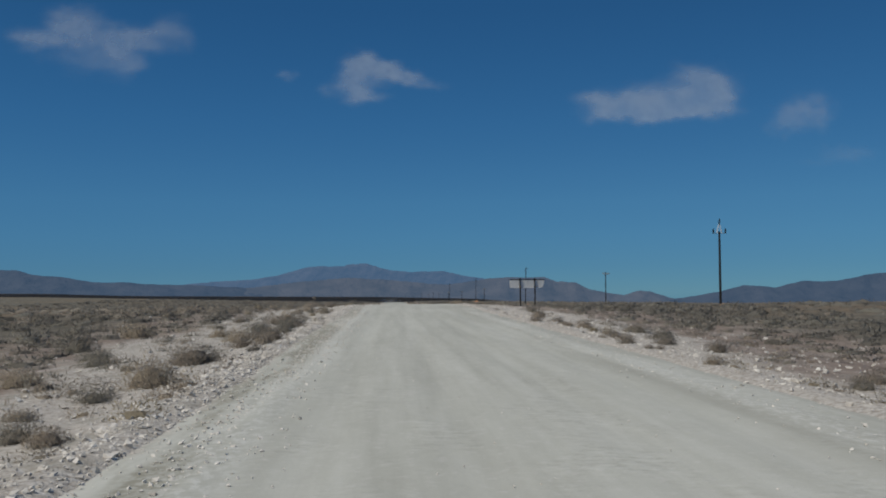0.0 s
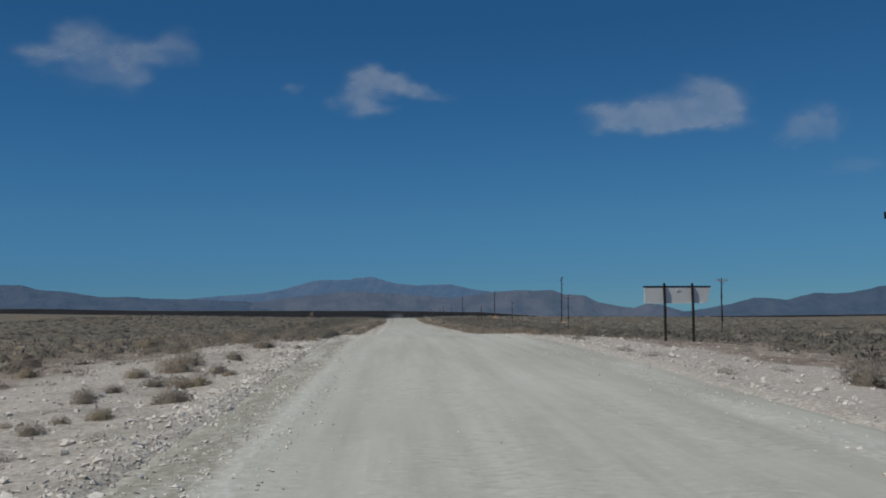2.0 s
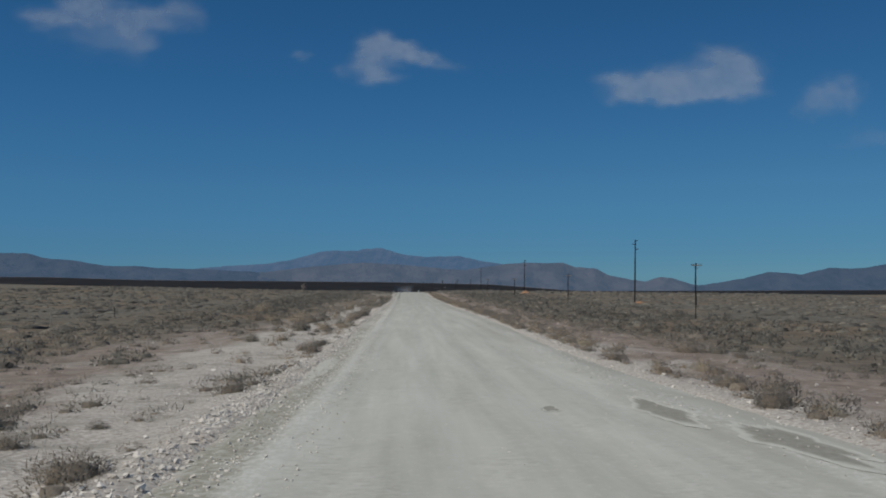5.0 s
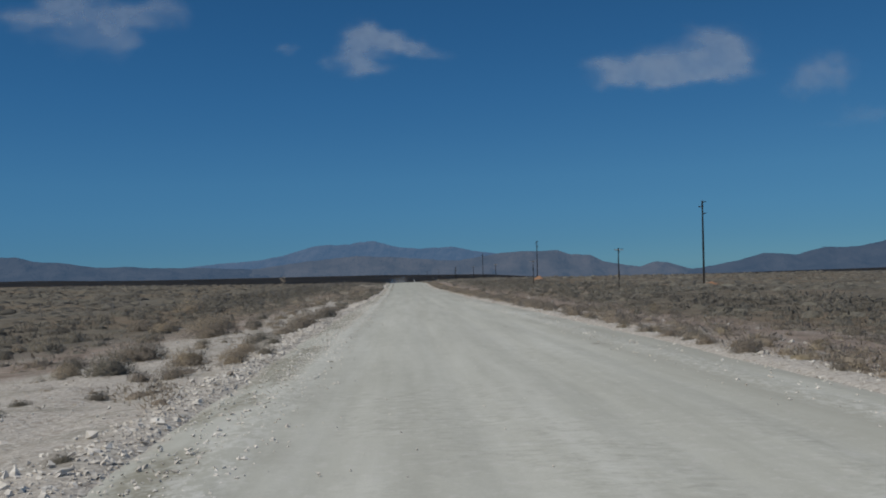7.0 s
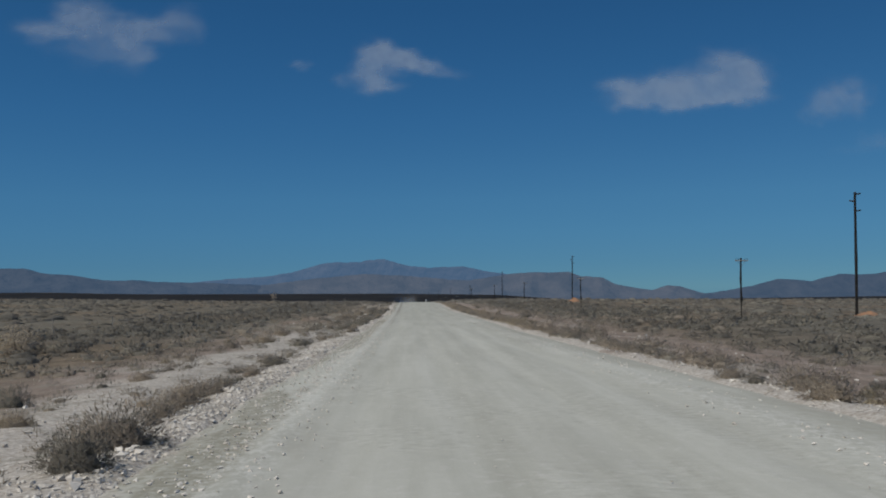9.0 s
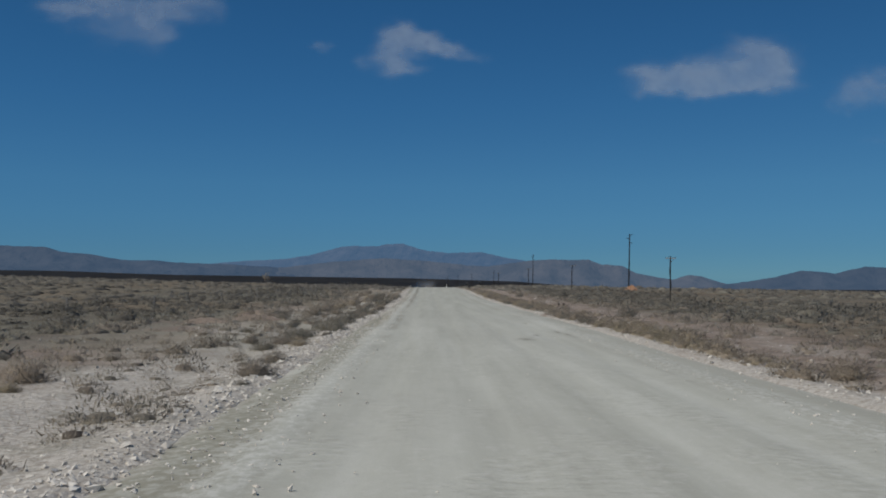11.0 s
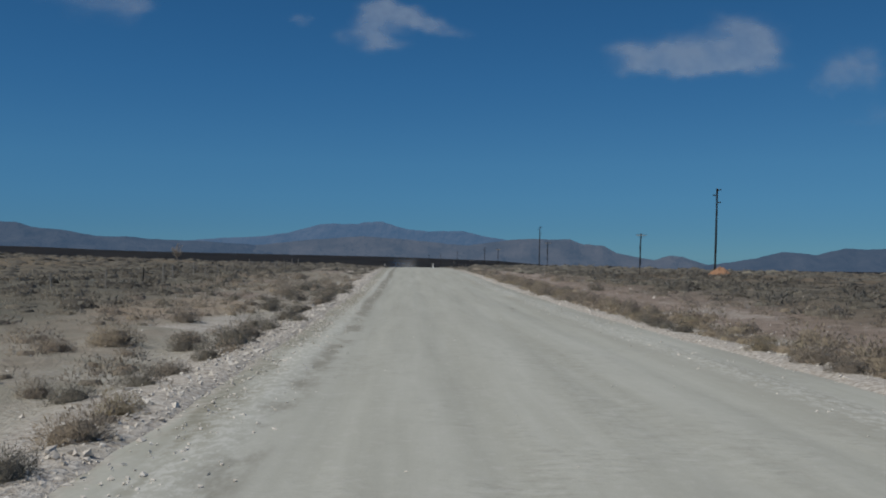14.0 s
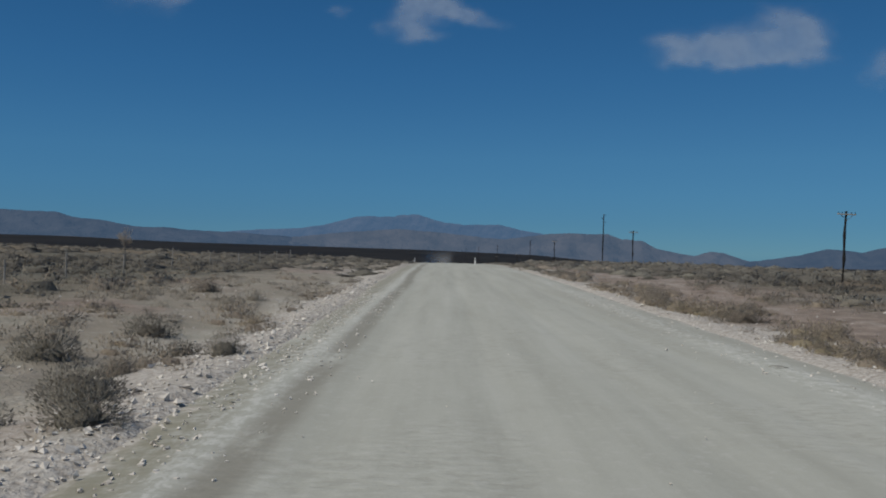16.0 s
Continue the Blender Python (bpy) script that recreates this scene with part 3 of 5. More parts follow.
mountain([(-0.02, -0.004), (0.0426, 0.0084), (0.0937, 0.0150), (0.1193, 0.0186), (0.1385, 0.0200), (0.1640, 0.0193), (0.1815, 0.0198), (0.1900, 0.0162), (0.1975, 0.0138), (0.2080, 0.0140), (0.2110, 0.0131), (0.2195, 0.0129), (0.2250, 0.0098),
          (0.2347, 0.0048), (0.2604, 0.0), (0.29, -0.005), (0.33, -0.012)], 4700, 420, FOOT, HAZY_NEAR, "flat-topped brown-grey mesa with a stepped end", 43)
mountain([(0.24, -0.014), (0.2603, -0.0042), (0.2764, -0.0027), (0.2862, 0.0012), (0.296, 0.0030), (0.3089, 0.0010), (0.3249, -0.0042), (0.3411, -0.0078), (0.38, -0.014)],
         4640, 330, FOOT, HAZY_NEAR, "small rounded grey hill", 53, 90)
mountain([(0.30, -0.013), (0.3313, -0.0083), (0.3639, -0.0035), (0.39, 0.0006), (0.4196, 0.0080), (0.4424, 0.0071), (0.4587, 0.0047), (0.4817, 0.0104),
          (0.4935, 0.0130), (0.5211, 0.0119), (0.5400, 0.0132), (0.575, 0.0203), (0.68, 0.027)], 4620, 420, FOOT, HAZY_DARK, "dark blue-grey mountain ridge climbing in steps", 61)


# ---- clouds ----
def make_cloud():
    """Thin sunlit vapour: the sheet's own coverage makes it sheer, fine noise frays it."""
    m, n, l, b = material("cloud_vapour", 1.0, 0, 0.0)
    n.remove(b)
    cover = n.new("ShaderNodeAttribute")
    cover.attribute_name = "coverage"
    p = place(n, l)
    fray = fade(n, l, noise_node(n, l, p, 0.009, 2, 0.5), 0.25, 0.7)
    a = calc(n, l, "MULTIPLY", cover.outputs["Fac"], calc(n, l, "ADD", calc(n, l, "MULTIPLY", fray, 0.35), 0.75), clamp=True)
    lit = n.new("ShaderNodeBsdfDiffuse")
    lit.inputs["Color"].default_value = (0.85, 0.85, 0.85, 1)
    thru = n.new("ShaderNodeBsdfTranslucent")
    thru.inputs["Color"].default_value = (0.85, 0.82, 0.80, 1)
    both = n.new("ShaderNodeMixShader")
    both.inputs[0].default_value = 0.5
    l.new(lit.outputs[0], both.inputs[1])
    l.new(thru.outputs[0], both.inputs[2])
    clear = n.new("ShaderNodeBsdfTransparent")
    out = n.new("ShaderNodeMixShader")
    l.new(a, out.inputs[0])
    l.new(clear.outputs[0], out.inputs[1])
    l.new(both.outputs[0], out.inputs[2])
    l.new(out.outputs[0], n["Material Output"].inputs["Surface"])
    return m


VAPOUR = make_cloud()


def cloud(puffs, label, seed, top=0.55):
    """A bellied sheet of vapour, 4.5 km off, thick where its puffs (bearing, rise, half width, half height, weight) lie."""
    d = 4450.0
    puffs = [(1.032 * a, 1.032 * e, 1.32 * p, 1.32 * q, w) for a, e, p, q, w in puffs]
    a0 = min(p[0] - 2.6 * p[2] for p in puffs)
    a1 = max(p[0] + 2.6 * p[2] for p in puffs)
    e0 = min(p[1] - 2.6 * p[3] for p in puffs)
    e1 = max(p[1] + 2.6 * p[3] for p in puffs)
    na, ne = 110, 64
    A, E = np.meshgrid(np.linspace(a0, a1, na), np.linspace(e0, e1, ne))
    wx = (rough(A * 42, E * 60, seed, 4) - 0.5) * 0.030
    wy = (rough(A * 42, E * 60, seed + 9, 4) - 0.5) * 0.020
    thick = sum(w * np.exp(-(((A + wx - a) / p) ** 2 + ((E + wy - e) / q) ** 2) * 1.25) for a, e, p, q, w in puffs)
    thick = thick * (0.62 + 0.76 * rough(A * 46 + E * 20, E * 90, seed + 17, 4))
    border = np.minimum.reduce([A - a0, a1 - A, (E - e0) * 1.3, (e1 - E) * 1.3])
    dense = np.clip(smooth(0.05, 1.45, thick), 0, 1) * top * smooth(0, 0.02, border)
    Y = d + EYE_Y + (E - e0) * d * 0.35
    co = np.stack([A * (Y - EYE_Y), Y, E * (Y - EYE_Y)], -1).reshape(-1, 3)
    k = (np.arange(ne - 1)[:, None] * na + np.arange(na - 1)[None, :]).ravel()
    me = mesh("cloud", co, [tuple(int(v) for v in q) for q in np.stack([k, k + 1, k + na + 1, k + na], 1)], VAPOUR, True)
    me.attributes.new("coverage", "FLOAT", "POINT").data.foreach_set("value", dense.ravel().astype(np.float32))
    ob = new("cloud", me)
    ob.visible_shadow = False
    return tagged(ob, label, "cloud", "clouds over the plain", "structure")


cloud([(-0.325, 0.293, 0.046, 0.013, 1.0), (-0.374, 0.286, 0.03, 0.009, 0.6), (-0.338, 0.313, 0.02, 0.012, 0.6), (-0.279, 0.287, 0.03, 0.012, 1.0),
       (-0.245, 0.304, 0.018, 0.013, 0.6), (-0.229, 0.288, 0.011, 0.014, 0.3), (-0.291, 0.259, 0.014, 0.018, 0.6), (-0.328, 0.256, 0.026, 0.013, 0.35),
       (-0.362, 0.265, 0.026, 0.009, 0.45), (-0.40, 0.289, 0.02, 0.012, 0.5), (-0.36, 0.308, 0.022, 0.012, 0.5), (-0.30, 0.272, 0.03, 0.014, 0.6)], "ragged thin white cloud with trailing wisps", 101, 0.36)
cloud([(-0.036, 0.2447, 0.018, 0.0197, 1.2), (-0.033, 0.263, 0.016, 0.009, 1.0), (-0.006, 0.2566, 0.020, 0.008, 1.1), (0.022, 0.248, 0.022, 0.007, 1.0),
       (0.052, 0.239, 0.017, 0.006, 0.7), (-0.024, 0.2254, 0.017, 0.0066, 0.7), (-0.070, 0.2316, 0.008, 0.009, 0.45)], "small hooked white cloud in a deep blue sky", 111, 0.42)
cloud([(-0.1145, 0.2507, 0.0105, 0.006, 0.9)], "faint scrap of thin cloud", 121, 0.24)
cloud([(0.2355, 0.2213, 0.0144, 0.0144, 0.9), (0.2617, 0.2123, 0.0295, 0.0111, 1.1), (0.3015, 0.219, 0.0328, 0.0144, 1.2), (0.345, 0.2258, 0.0328, 0.017, 1.2),
       (0.385, 0.2306, 0.0223, 0.0197, 1.1), (0.339, 0.2589, 0.017, 0.0105, 0.5), (0.362, 0.247, 0.0262, 0.0105, 0.6), (0.281, 0.204, 0.039, 0.006, 0.6),
       (0.361, 0.2107, 0.039, 0.0066, 0.6)], "broad white cloud with a level underside", 131, 0.4)
cloud([(0.4790, 0.2112, 0.0236, 0.0183, 1.0), (0.4590, 0.1978, 0.019, 0.0105, 0.6), (0.505, 0.2153, 0.016, 0.017, 0.6)], "small greyish white cloud", 141, 0.29)
cloud([(0.538, 0.1614, 0.0295, 0.0092, 0.9), (0.494, 0.148, 0.026, 0.006, 0.4)], "faint flat scrap of cloud", 151, 0.15)


def gz(x, y):
    return float(land_z(x, y))


# ---- poles of the power line ----
def insulator(parent, at, out, name="insulator", r=0.075, length=0.42, upright=False):
    """A ribbed porcelain post insulator, along out."""
    bm = bmesh.new()
    a, d = Vector(at), Vector(out).normalized()
    pts, rad = [], []
    for k in range(15):
        pts.append(a + d * length * k / 14)
        rad.append(r * (0.62 if k % 2 else 1.0) * (0.9 if k > 11 else 1))
    tube(bm, pts, rad, 8)
    return part(name, bm, CERAMIC, parent, "dark ribbed porcelain insulator")


def mound(x, y, r, h, seed, words="low heap of dull reddish earth round a pole's foot", paint=None):
    """A low heap of freshly dug red earth."""
    n = 30
    ang = np.linspace(0, 2 * math.pi, n, endpoint=False)
    co, faces = [(0, 0, h)], []
    rings = 9
    for j in range(1, rings + 1):
        s = j / rings
        for k, t in enumerate(ang):
            wob = 0.75 + 0.5 * float(rough(math.cos(t) * 2 + 9, math.sin(t) * 2 + 9, seed, 3))
            px, py = r * s * wob * math.cos(t), r * s * wob * math.sin(t)
            top = h * (1 - smooth(0, 1, s)) * (0.45 + 1.1 * float(rough(px * 2.6 + 40, py * 2.6 + 40, seed, 4)))
            co.append((px, py, float(top) - 0.1 * s + gz(x + px, y + py) - gz(x, y)))
    for k in range(n):
        faces.append((0, 1 + k, 1 + (k + 1) % n))
    for j in range(rings - 1):
        for k in range(n):
            a, b = 1 + j * n + k, 1 + j * n + (k + 1) % n
            faces.append((a, a + n, b + n, b))
    ob = new("earth_mound", mesh("earth_mound", co, faces, paint or MOUND, True))
    ob.matrix_world = pose(x, y, gz(x, y))
    return tagged(ob, words, "mound", "earth mounds")


def delta_pole(x, y, height):
    """Tall pole with a white A-bracket and three insulators in a triangle."""
    z = gz(x, y)
    p = thing("power_pole", x, y, z - 0.05, "tall dark creosoted power pole with white A-shaped top bracket", "power pole", "power line poles")
    part("pole", tube(bmesh.new(), [(0, 0, -0.3), (0.02, 0, height * 0.5), (0.06, 0, height - 1.15)], [0.17, 0.155, 0.13], 10), POLE, p)
    top = height - 1.15
    for s in (-1, 1):
        part("bracket_leg", tube(bmesh.new(), [(0.06 + 0.34 * s, 0, top - 0.25), (0.06 + 0.05 * s, 0, height - 0.1)], [0.06, 0.06], 6), WHITE, p, "white painted steel bracket leg")
        insulator(p, (0.06 + 0.86 * s, 0, top - 0.22), (0, 0, 1), r=0.13, length=0.62)
    part("cross_bracket", slab(bmesh.new(), 1.95, 0.09, 0.07, (0.06, 0, top - 0.24), 0.01), IRON, p)
    insulator(p, (0.06, 0, height - 0.12), (0.08, 0, 1), r=0.13, length=0.75)
    return p


def power_pole(x, y, height, lean=0.0):
    """Tall pole with three staggered side-post insulators."""
    z = gz(x, y)
    p = thing("power_pole", x, y, z - 0.05, "tall dark creosoted wooden power pole with staggered side insulators", "power pole", "power line poles")
    p.rotation_euler = (0, radians(lean), 0)
    part("pole", tube(bmesh.new(), [(0, 0, -0.3), (0.015, 0, height * 0.45), (0, 0, height)], [0.13, 0.12, 0.1], 10), POLE, p)
    part("pole_cap", tube(bmesh.new(), [(0, 0, height), (0, 0, height + 0.05)], [0.13, 0.05], 10), IRON, p)
    for s, down in ((1, 0.12), (-1, 0.72), (1, 1.5)):
        arm = part("insulator_bracket", slab(bmesh.new(), 0.14, 0.1, 0.12, (0.12 * s, 0, height - down), 0.01), IRON, p)
        insulator(arm, (0.17 * s, 0, height - down), (s, 0, 0.18), r=0.07, length=0.3)
    return p


delta_pole(45.7, 120.5, 11.75)
for px, py, ph, pl in ((36.4, 236.8, 10.15, 1.2), (33.9, 348.8, 9.45, 1.2), (30.8, 457.0, 10.5, 0.8), (27.8, 566.0, 9.5, 0.6), (24.4, 676.0, 9.5, 0.8), (21.0, 790.0, 9.5, 0.5), (17.0, 905.0, 9.5, 0.8)):
    power_pole(px, py, ph, pl)
for mx, my, mr, mh, ms in ((45.7, 119.9, 1.9, 0.55, 1), (36.8, 235.8, 1.5, 0.4, 2), (34.1, 347.6, 1.8, 0.75, 3)):
    mound(mx, my, mr, mh, ms)


for mx, my, mr, mh, ms in ((-8.3, 243.5, 2.0, 0.24, 4), (-9.8, 240.5, 1.7, 0.2, 5), (-8.9, 247.2, 1.9, 0.28, 6)):
    mound(mx, my, mr, mh, ms, "old low bank of pinkish dug earth in the scrub", SPOIL)


# ---- poles of the telephone line ----
def telephone_pole():
    p = new("telephone_pole")
    p.empty_display_size = 0.2
    tagged(p, "short dark wooden telephone pole with one crossarm", "telephone pole", "telephone line poles")
    part("pole", tube(bmesh.new(), [(0, 0, -0.3), (0.03, 0, 1.6), (-0.01, 0, 3.2), (0.03, 0, 4.75)], [0.1, 0.09, 0.085, 0.075], 9), POLE, p)
    arm = part("crossarm", slab(bmesh.new(), 1.0, 0.08, 0.075, (0.03, -0.1, 4.55), 0.012), WEATHERED, p, "grey weathered timber crossarm")
    for s in (-1, 1):
        part("brace", tube(bmesh.new(), [(0.03, -0.09, 4.15), (0.03 + 0.32 * s, -0.12, 4.5)], [0.015, 0.015], 5), IRON, p)
    for k in (-0.45, -0.25, 0.25, 0.45):
        insulator(arm, (0.03 + k, -0.1, 4.6), (0, 0, 1), r=0.032, length=0.1)
    return p


first = telephone_pole()
spots = [(30.2, 123.0, 1.12, 0.9), (26.1, 176.1, 1.06, 0.6), (24.65, 230.9, 0.96, 1.0), (23.2, 284.7, 0.9, 0.3), (22.3, 336.6, 0.84, 1.6), (21.4, 386.5, 0.82, 0.8),
         (19.6, 441.0, 0.92, 0.3), (18.0, 497.0, 0.92, -0.3), (16.4, 553.0, 0.92, 0.0)]
for k, (px, py, s, lean) in enumerate(spots):
    m = pose(px, py, gz(px, py) - 0.04, 0, lean, rng.uniform(-9, 9))
    p = first if k == 0 else copy_thing(first, m)
    p.matrix_basis = m @ Matrix.Diagonal((1, 1, s, 1))


# ---- road sign, seen from behind ----
def road_sign():
    x0, y0 = 12.6, 81.0
    p = thing("road_sign", x0, y0, gz(x0, y0), "back of a wide pale board sign on two dark wooden posts", "road sign", turn=18.0)
    for s, lean in ((-0.74, 0.01), (0.76, 0.02)):
        part("post", tube(bmesh.new(), [(s, -0.09, -0.25), (s + lean, -0.09, 1.4), (s, -0.09, 2.64)], [0.068, 0.064, 0.06], 10), POLE, p)
    bm = bmesh.new()
    outline = [(-1.74, 1.76), (1.62, 1.76), (1.83, 2.44), (-1.74, 2.44)]
    front = [bm.verts.new((u, -0.012, v)) for u, v in outline]
    back = [bm.verts.new((u, 0.012, v)) for u, v in outline]
    bm.faces.new(front)
    bm.faces.new(back[::-1])
    for k in range(4):
        bm.faces.new((front[k], back[k], back[(k + 1) % 4], front[(k + 1) % 4]))
    bmesh.ops.recalc_face_normals(bm, faces=bm.faces)
    part("board", bm, BOARD, p, "pale grey-white board with a slanted end")
    part("top_rail", slab(bmesh.new(), 3.62, 0.05, 0.075, (0.03, 0.004, 2.48), 0.01), POLE, p, "dark timber top rail")
    part("bottom_rail", slab(bmesh.new(), 3.0, 0.04, 0.03, (-0.1, 0.0, 1.745), 0.006), BOARD, p)
    part("clip", slab(bmesh.new(), 0.22, 0.012, 0.1, (0.06, -0.022, 2.32), 0.004), WHITE, p, "small white plate on the board")


road_sign()


# ---- guide posts at the brow ----
def guide_post(x, y, turn):
    p = thing("guide_post", x, y, gz(x, y), "white guide post with a dark reflector band at the road edge", "guide post", "guide posts at the brow", turn)
    part("post", slab(bmesh.new(), 0.2, 0.09, 1.15, (0, 0, 0.5), 0.02), WHITE, p)
    part("band", slab(bmesh.new(), 0.208, 0.098, 0.14, (0, 0, 0.86), 0.01), CERAMIC, p, "dark reflector band")


guide_post(-4.2, 432, 4)
guide_post(4.9, 412, -6)

# a white-topped marker stone and other bits by the road
def marker(x, y, r):
    bm = bmesh.new()
    bmesh.ops.create_icosphere(bm, subdivisions=2, radius=r)
    for v in bm.verts:
        v.co *= 0.8 + 0.55 * noise.noise(v.co * 7 + Vector((x, y, 0)))
        v.co.z *= 1.1
    me = bpy.data.meshes.new("painted_stone")
    bm.to_mesh(me)
    bm.free()
    me.materials.append(WHITE)
    ob = new("painted_stone", me)
    ob.matrix_world = pose(x, y, gz(x, y) + r * 0.7)
    tagged(ob, "whitewashed marker stone on the verge", "stone")


marker(12.6, 95.6, 0.11)


def stake(x, y, lean, h):
    p = thing("stake", x, y, gz(x, y), "short dark leaning wooden stake in the scrub", "stake", "old stakes in the scrub")
    p.rotation_euler = (0, radians(lean), 0)
    part("shaft", tube(bmesh.new(), [(0, 0, -0.15), (0.01, 0, h * 0.6), (0, 0, h)], [0.055, 0.05, 0.045], 7), POLE, p)


stake(10.2, 268.9, 3, 0.27)
stake(10.6, 268.6, -18, 0.25)


# ---- stock fence beyond the verge ----
FENCE_X = -14.7


def fence_line(y):
    return float(np.interp(y, [0, 200, 262, 300, 400], [-44, -27.5, -17.0, -14.7, -14.7]))


fence = thing("wire_fence", FENCE_X, 250, gz(FENCE_X, 250), "old stock fence of pale weathered posts in dry scrub", "fence")
post_at = [0, 9, 17, 26, 36, 44, 53, 61, 70, 79, 86, 95, 103, 112, 121, 129, 138, 146, 155, 164, 172.9, 179, 187, 194, 201, 207.6, 213, 217.1, 225, 233, 241, 249,
           258.8, 263, 271.3, 279.3, 284.4, 291.3, 297, 303.7, 306.4, 309.0, 314.5, 317.7, 323.0, 330, 337, 344, 352, 360, 368, 376]
for k, yy in enumerate(post_at):
    xx = fence_line(yy) + 0.25 * math.sin(yy * 0.7)
    h = 1.0 + 0.15 * math.sin(yy * 3.1)
    base = gz(xx, yy)
    lean = 0.05 * math.sin(yy * 5.3)
    bm = tube(bmesh.new(), [(xx - FENCE_X, yy - 250, base - 0.3 - fence.location.z), (xx - FENCE_X + lean, yy - 250, base + h - fence.location.z)], [0.034, 0.03], 7)
    part("fence_post", bm, POLE if k % 17 == 5 else WEATHERED, fence)
for lift in (0.3, 0.6, 0.85):
    pts = [(fence_line(yy) - FENCE_X + 0.25 * math.sin(yy * 0.7), yy - 250, gz(fence_line(yy), yy) + lift - fence.location.z) for yy in post_at]
    part("wire", tube(bmesh.new(), pts, [0.003] * len(pts), 4), IRON, fence, "thin rusty strand")


# ---- dust hanging over the road beyond the brow ----
def dust_haze(x, y, wide, low, high):
    na, ne = 26, 18
    A, E = np.meshgrid(np.linspace(-1, 1, na), np.linspace(0, 1, ne))
    X = x + A * wide * (0.75 + 0.35 * E)
    Z = low + E * (high - low)
    dense = 0.42 * smooth(1.0, 0.35, np.abs(A + 0.25 * (rough(A * 2 + 5, E * 3, 171, 2) - 0.5))) * smooth(1.0, 0.55, E) * (0.6 + 0.6 * rough(A * 3 + 9, E * 3, 173, 3))
    co = np.stack([X, y + 6 * (1 - A * A), Z], -1).reshape(-1, 3)
    k = (np.arange(ne - 1)[:, None] * na + np.arange(na - 1)[None, :]).ravel()
    me = mesh("dust_haze", co, [tuple(int(v) for v in q) for q in np.stack([k, k + 1, k + na + 1, k + na], 1)], VAPOUR, True)
    me.attributes.new("coverage", "FLOAT", "POINT").data.foreach_set("value", dense.ravel().astype(np.float32))
    ob = new("dust_haze", me)
    ob.visible_shadow = False
    tagged(ob, "thin pale dust hanging over the road beyond the brow", "dust", kind="structure")


dust_haze(-1.5, 640.0, 7.5, -9.0, -0.5)


# ---- scrub ----
def blades(centres, ways, lengths, widths, face=None):
    """Narrow triangles from centres along ways, turned roughly to face."""
    w = ways / np.linalg.norm(ways, axis=1, keepdims=True)
    side = np.cross(w, rng.normal(size=w.shape) if face is None else face + rng.normal(size=w.shape) * 0.45)
    side /= np.linalg.norm(side, axis=1, keepdims=True) + 1e-9
    a = centres - side * widths[:, None] / 2
    b = centres + side * widths[:, None] / 2
    return np.stack([a, b, centres + w * lengths[:, None]], 1)


def unit(v):
    return v / (np.linalg.norm(v, axis=-1, keepdims=True) + 1e-9)


def lumps(d, lop):
    """How far a bush reaches out in the directions d."""
    return 0.5 + 0.95 * rough(d[..., 0] * 2.6 + 7 + lop, d[..., 1] * 2.6 + d[..., 2] * 2.0 + 5, int(lop * 10) + 3, 3)


def dome(n, height, inner=0.35, lop=0.0):
    """Points in a flattened dome one metre wide, denser to the outside."""
    d = rng.normal(size=(n, 3))
    d[:, 2] = np.abs(d[:, 2]) * 0.9
    d /= np.linalg.norm(d, axis=1, keepdims=True)
    lump = lumps(d, lop)
    r = (inner + (1 - inner) * rng.random(n) ** 0.45) * lump
    return d * r[:, None] * np.array([0.5, 0.5, height]), d


def core(height, lop, size=0.74, sides=9, rings=3):
    """The dense heart of a bush: a lumpy dome, points and triangles."""
    co, tri = [(0, 0, height * size)], []
    for j in range(1, rings + 2):
        el = math.pi / 2 * (1 - j / rings)
        for k in range(sides):
            t = 2 * math.pi * (k + 0.5 * (j % 2)) / sides
            if j > rings:
                d = np.array([math.cos(t), math.sin(t), -0.12]) * np.array([0.36, 0.36, 1])
                co.append(tuple(d * size))
            else:
                d = np.array([math.cos(t) * math.cos(el), math.sin(t) * math.cos(el), math.sin(el)])
                co.append(tuple(d * float(lumps(d, lop)) * 1.15 * size * np.array([0.5, 0.5, height])))
    for k in range(sides):
        tri.append((0, 1 + k, 1 + (k + 1) % sides))
        for j in range(rings):
            a, b = 1 + j * sides + k, 1 + j * sides + (k + 1) % sides
            tri += [(a, a + sides, b + sides), (a, b + sides, b)]
    return np.array(co), np.array(tri)


def bush(height, lop, count, size, lift=1.0, inner=0.55, sides=9, rings=3, heart=0.74, slim=0.22):
    """A dome of leaf blades round a dense twiggy heart: size of the heart, points and triangles."""
    co, tri = core(height, lop, heart, sides, rings)
    pts, way = dome(count, height, inner - 0.1, lop)
    ways = way * np.array([1, 1, lift]) + rng.normal(size=way.shape) * np.array([0.6, 0.6, 0.6 * lift]) + np.array([0, 0, 0.5 * lift])
    leaf = blades(pts, ways, rng.uniform(0.6, 1.4, count) * size, rng.uniform(0.65, 1.35, count) * size * slim, way + np.array([0, 0, 0.3]))
    facing = unit(way + rng.normal(size=way.shape) * 0.45 + np.array([0, 0, 0.38]))
    normals = np.concatenate([unit(unit(co + np.array([0, 0, 0.02])) + rng.normal(size=co.shape) * 0.3 + np.array([0, 0, 0.38])), np.repeat(facing, 3, axis=0)])
    return len(co), np.concatenate([co, leaf.reshape(-1, 3)]), np.concatenate([tri, len(co) + np.arange(count * 3).reshape(-1, 3)]), normals


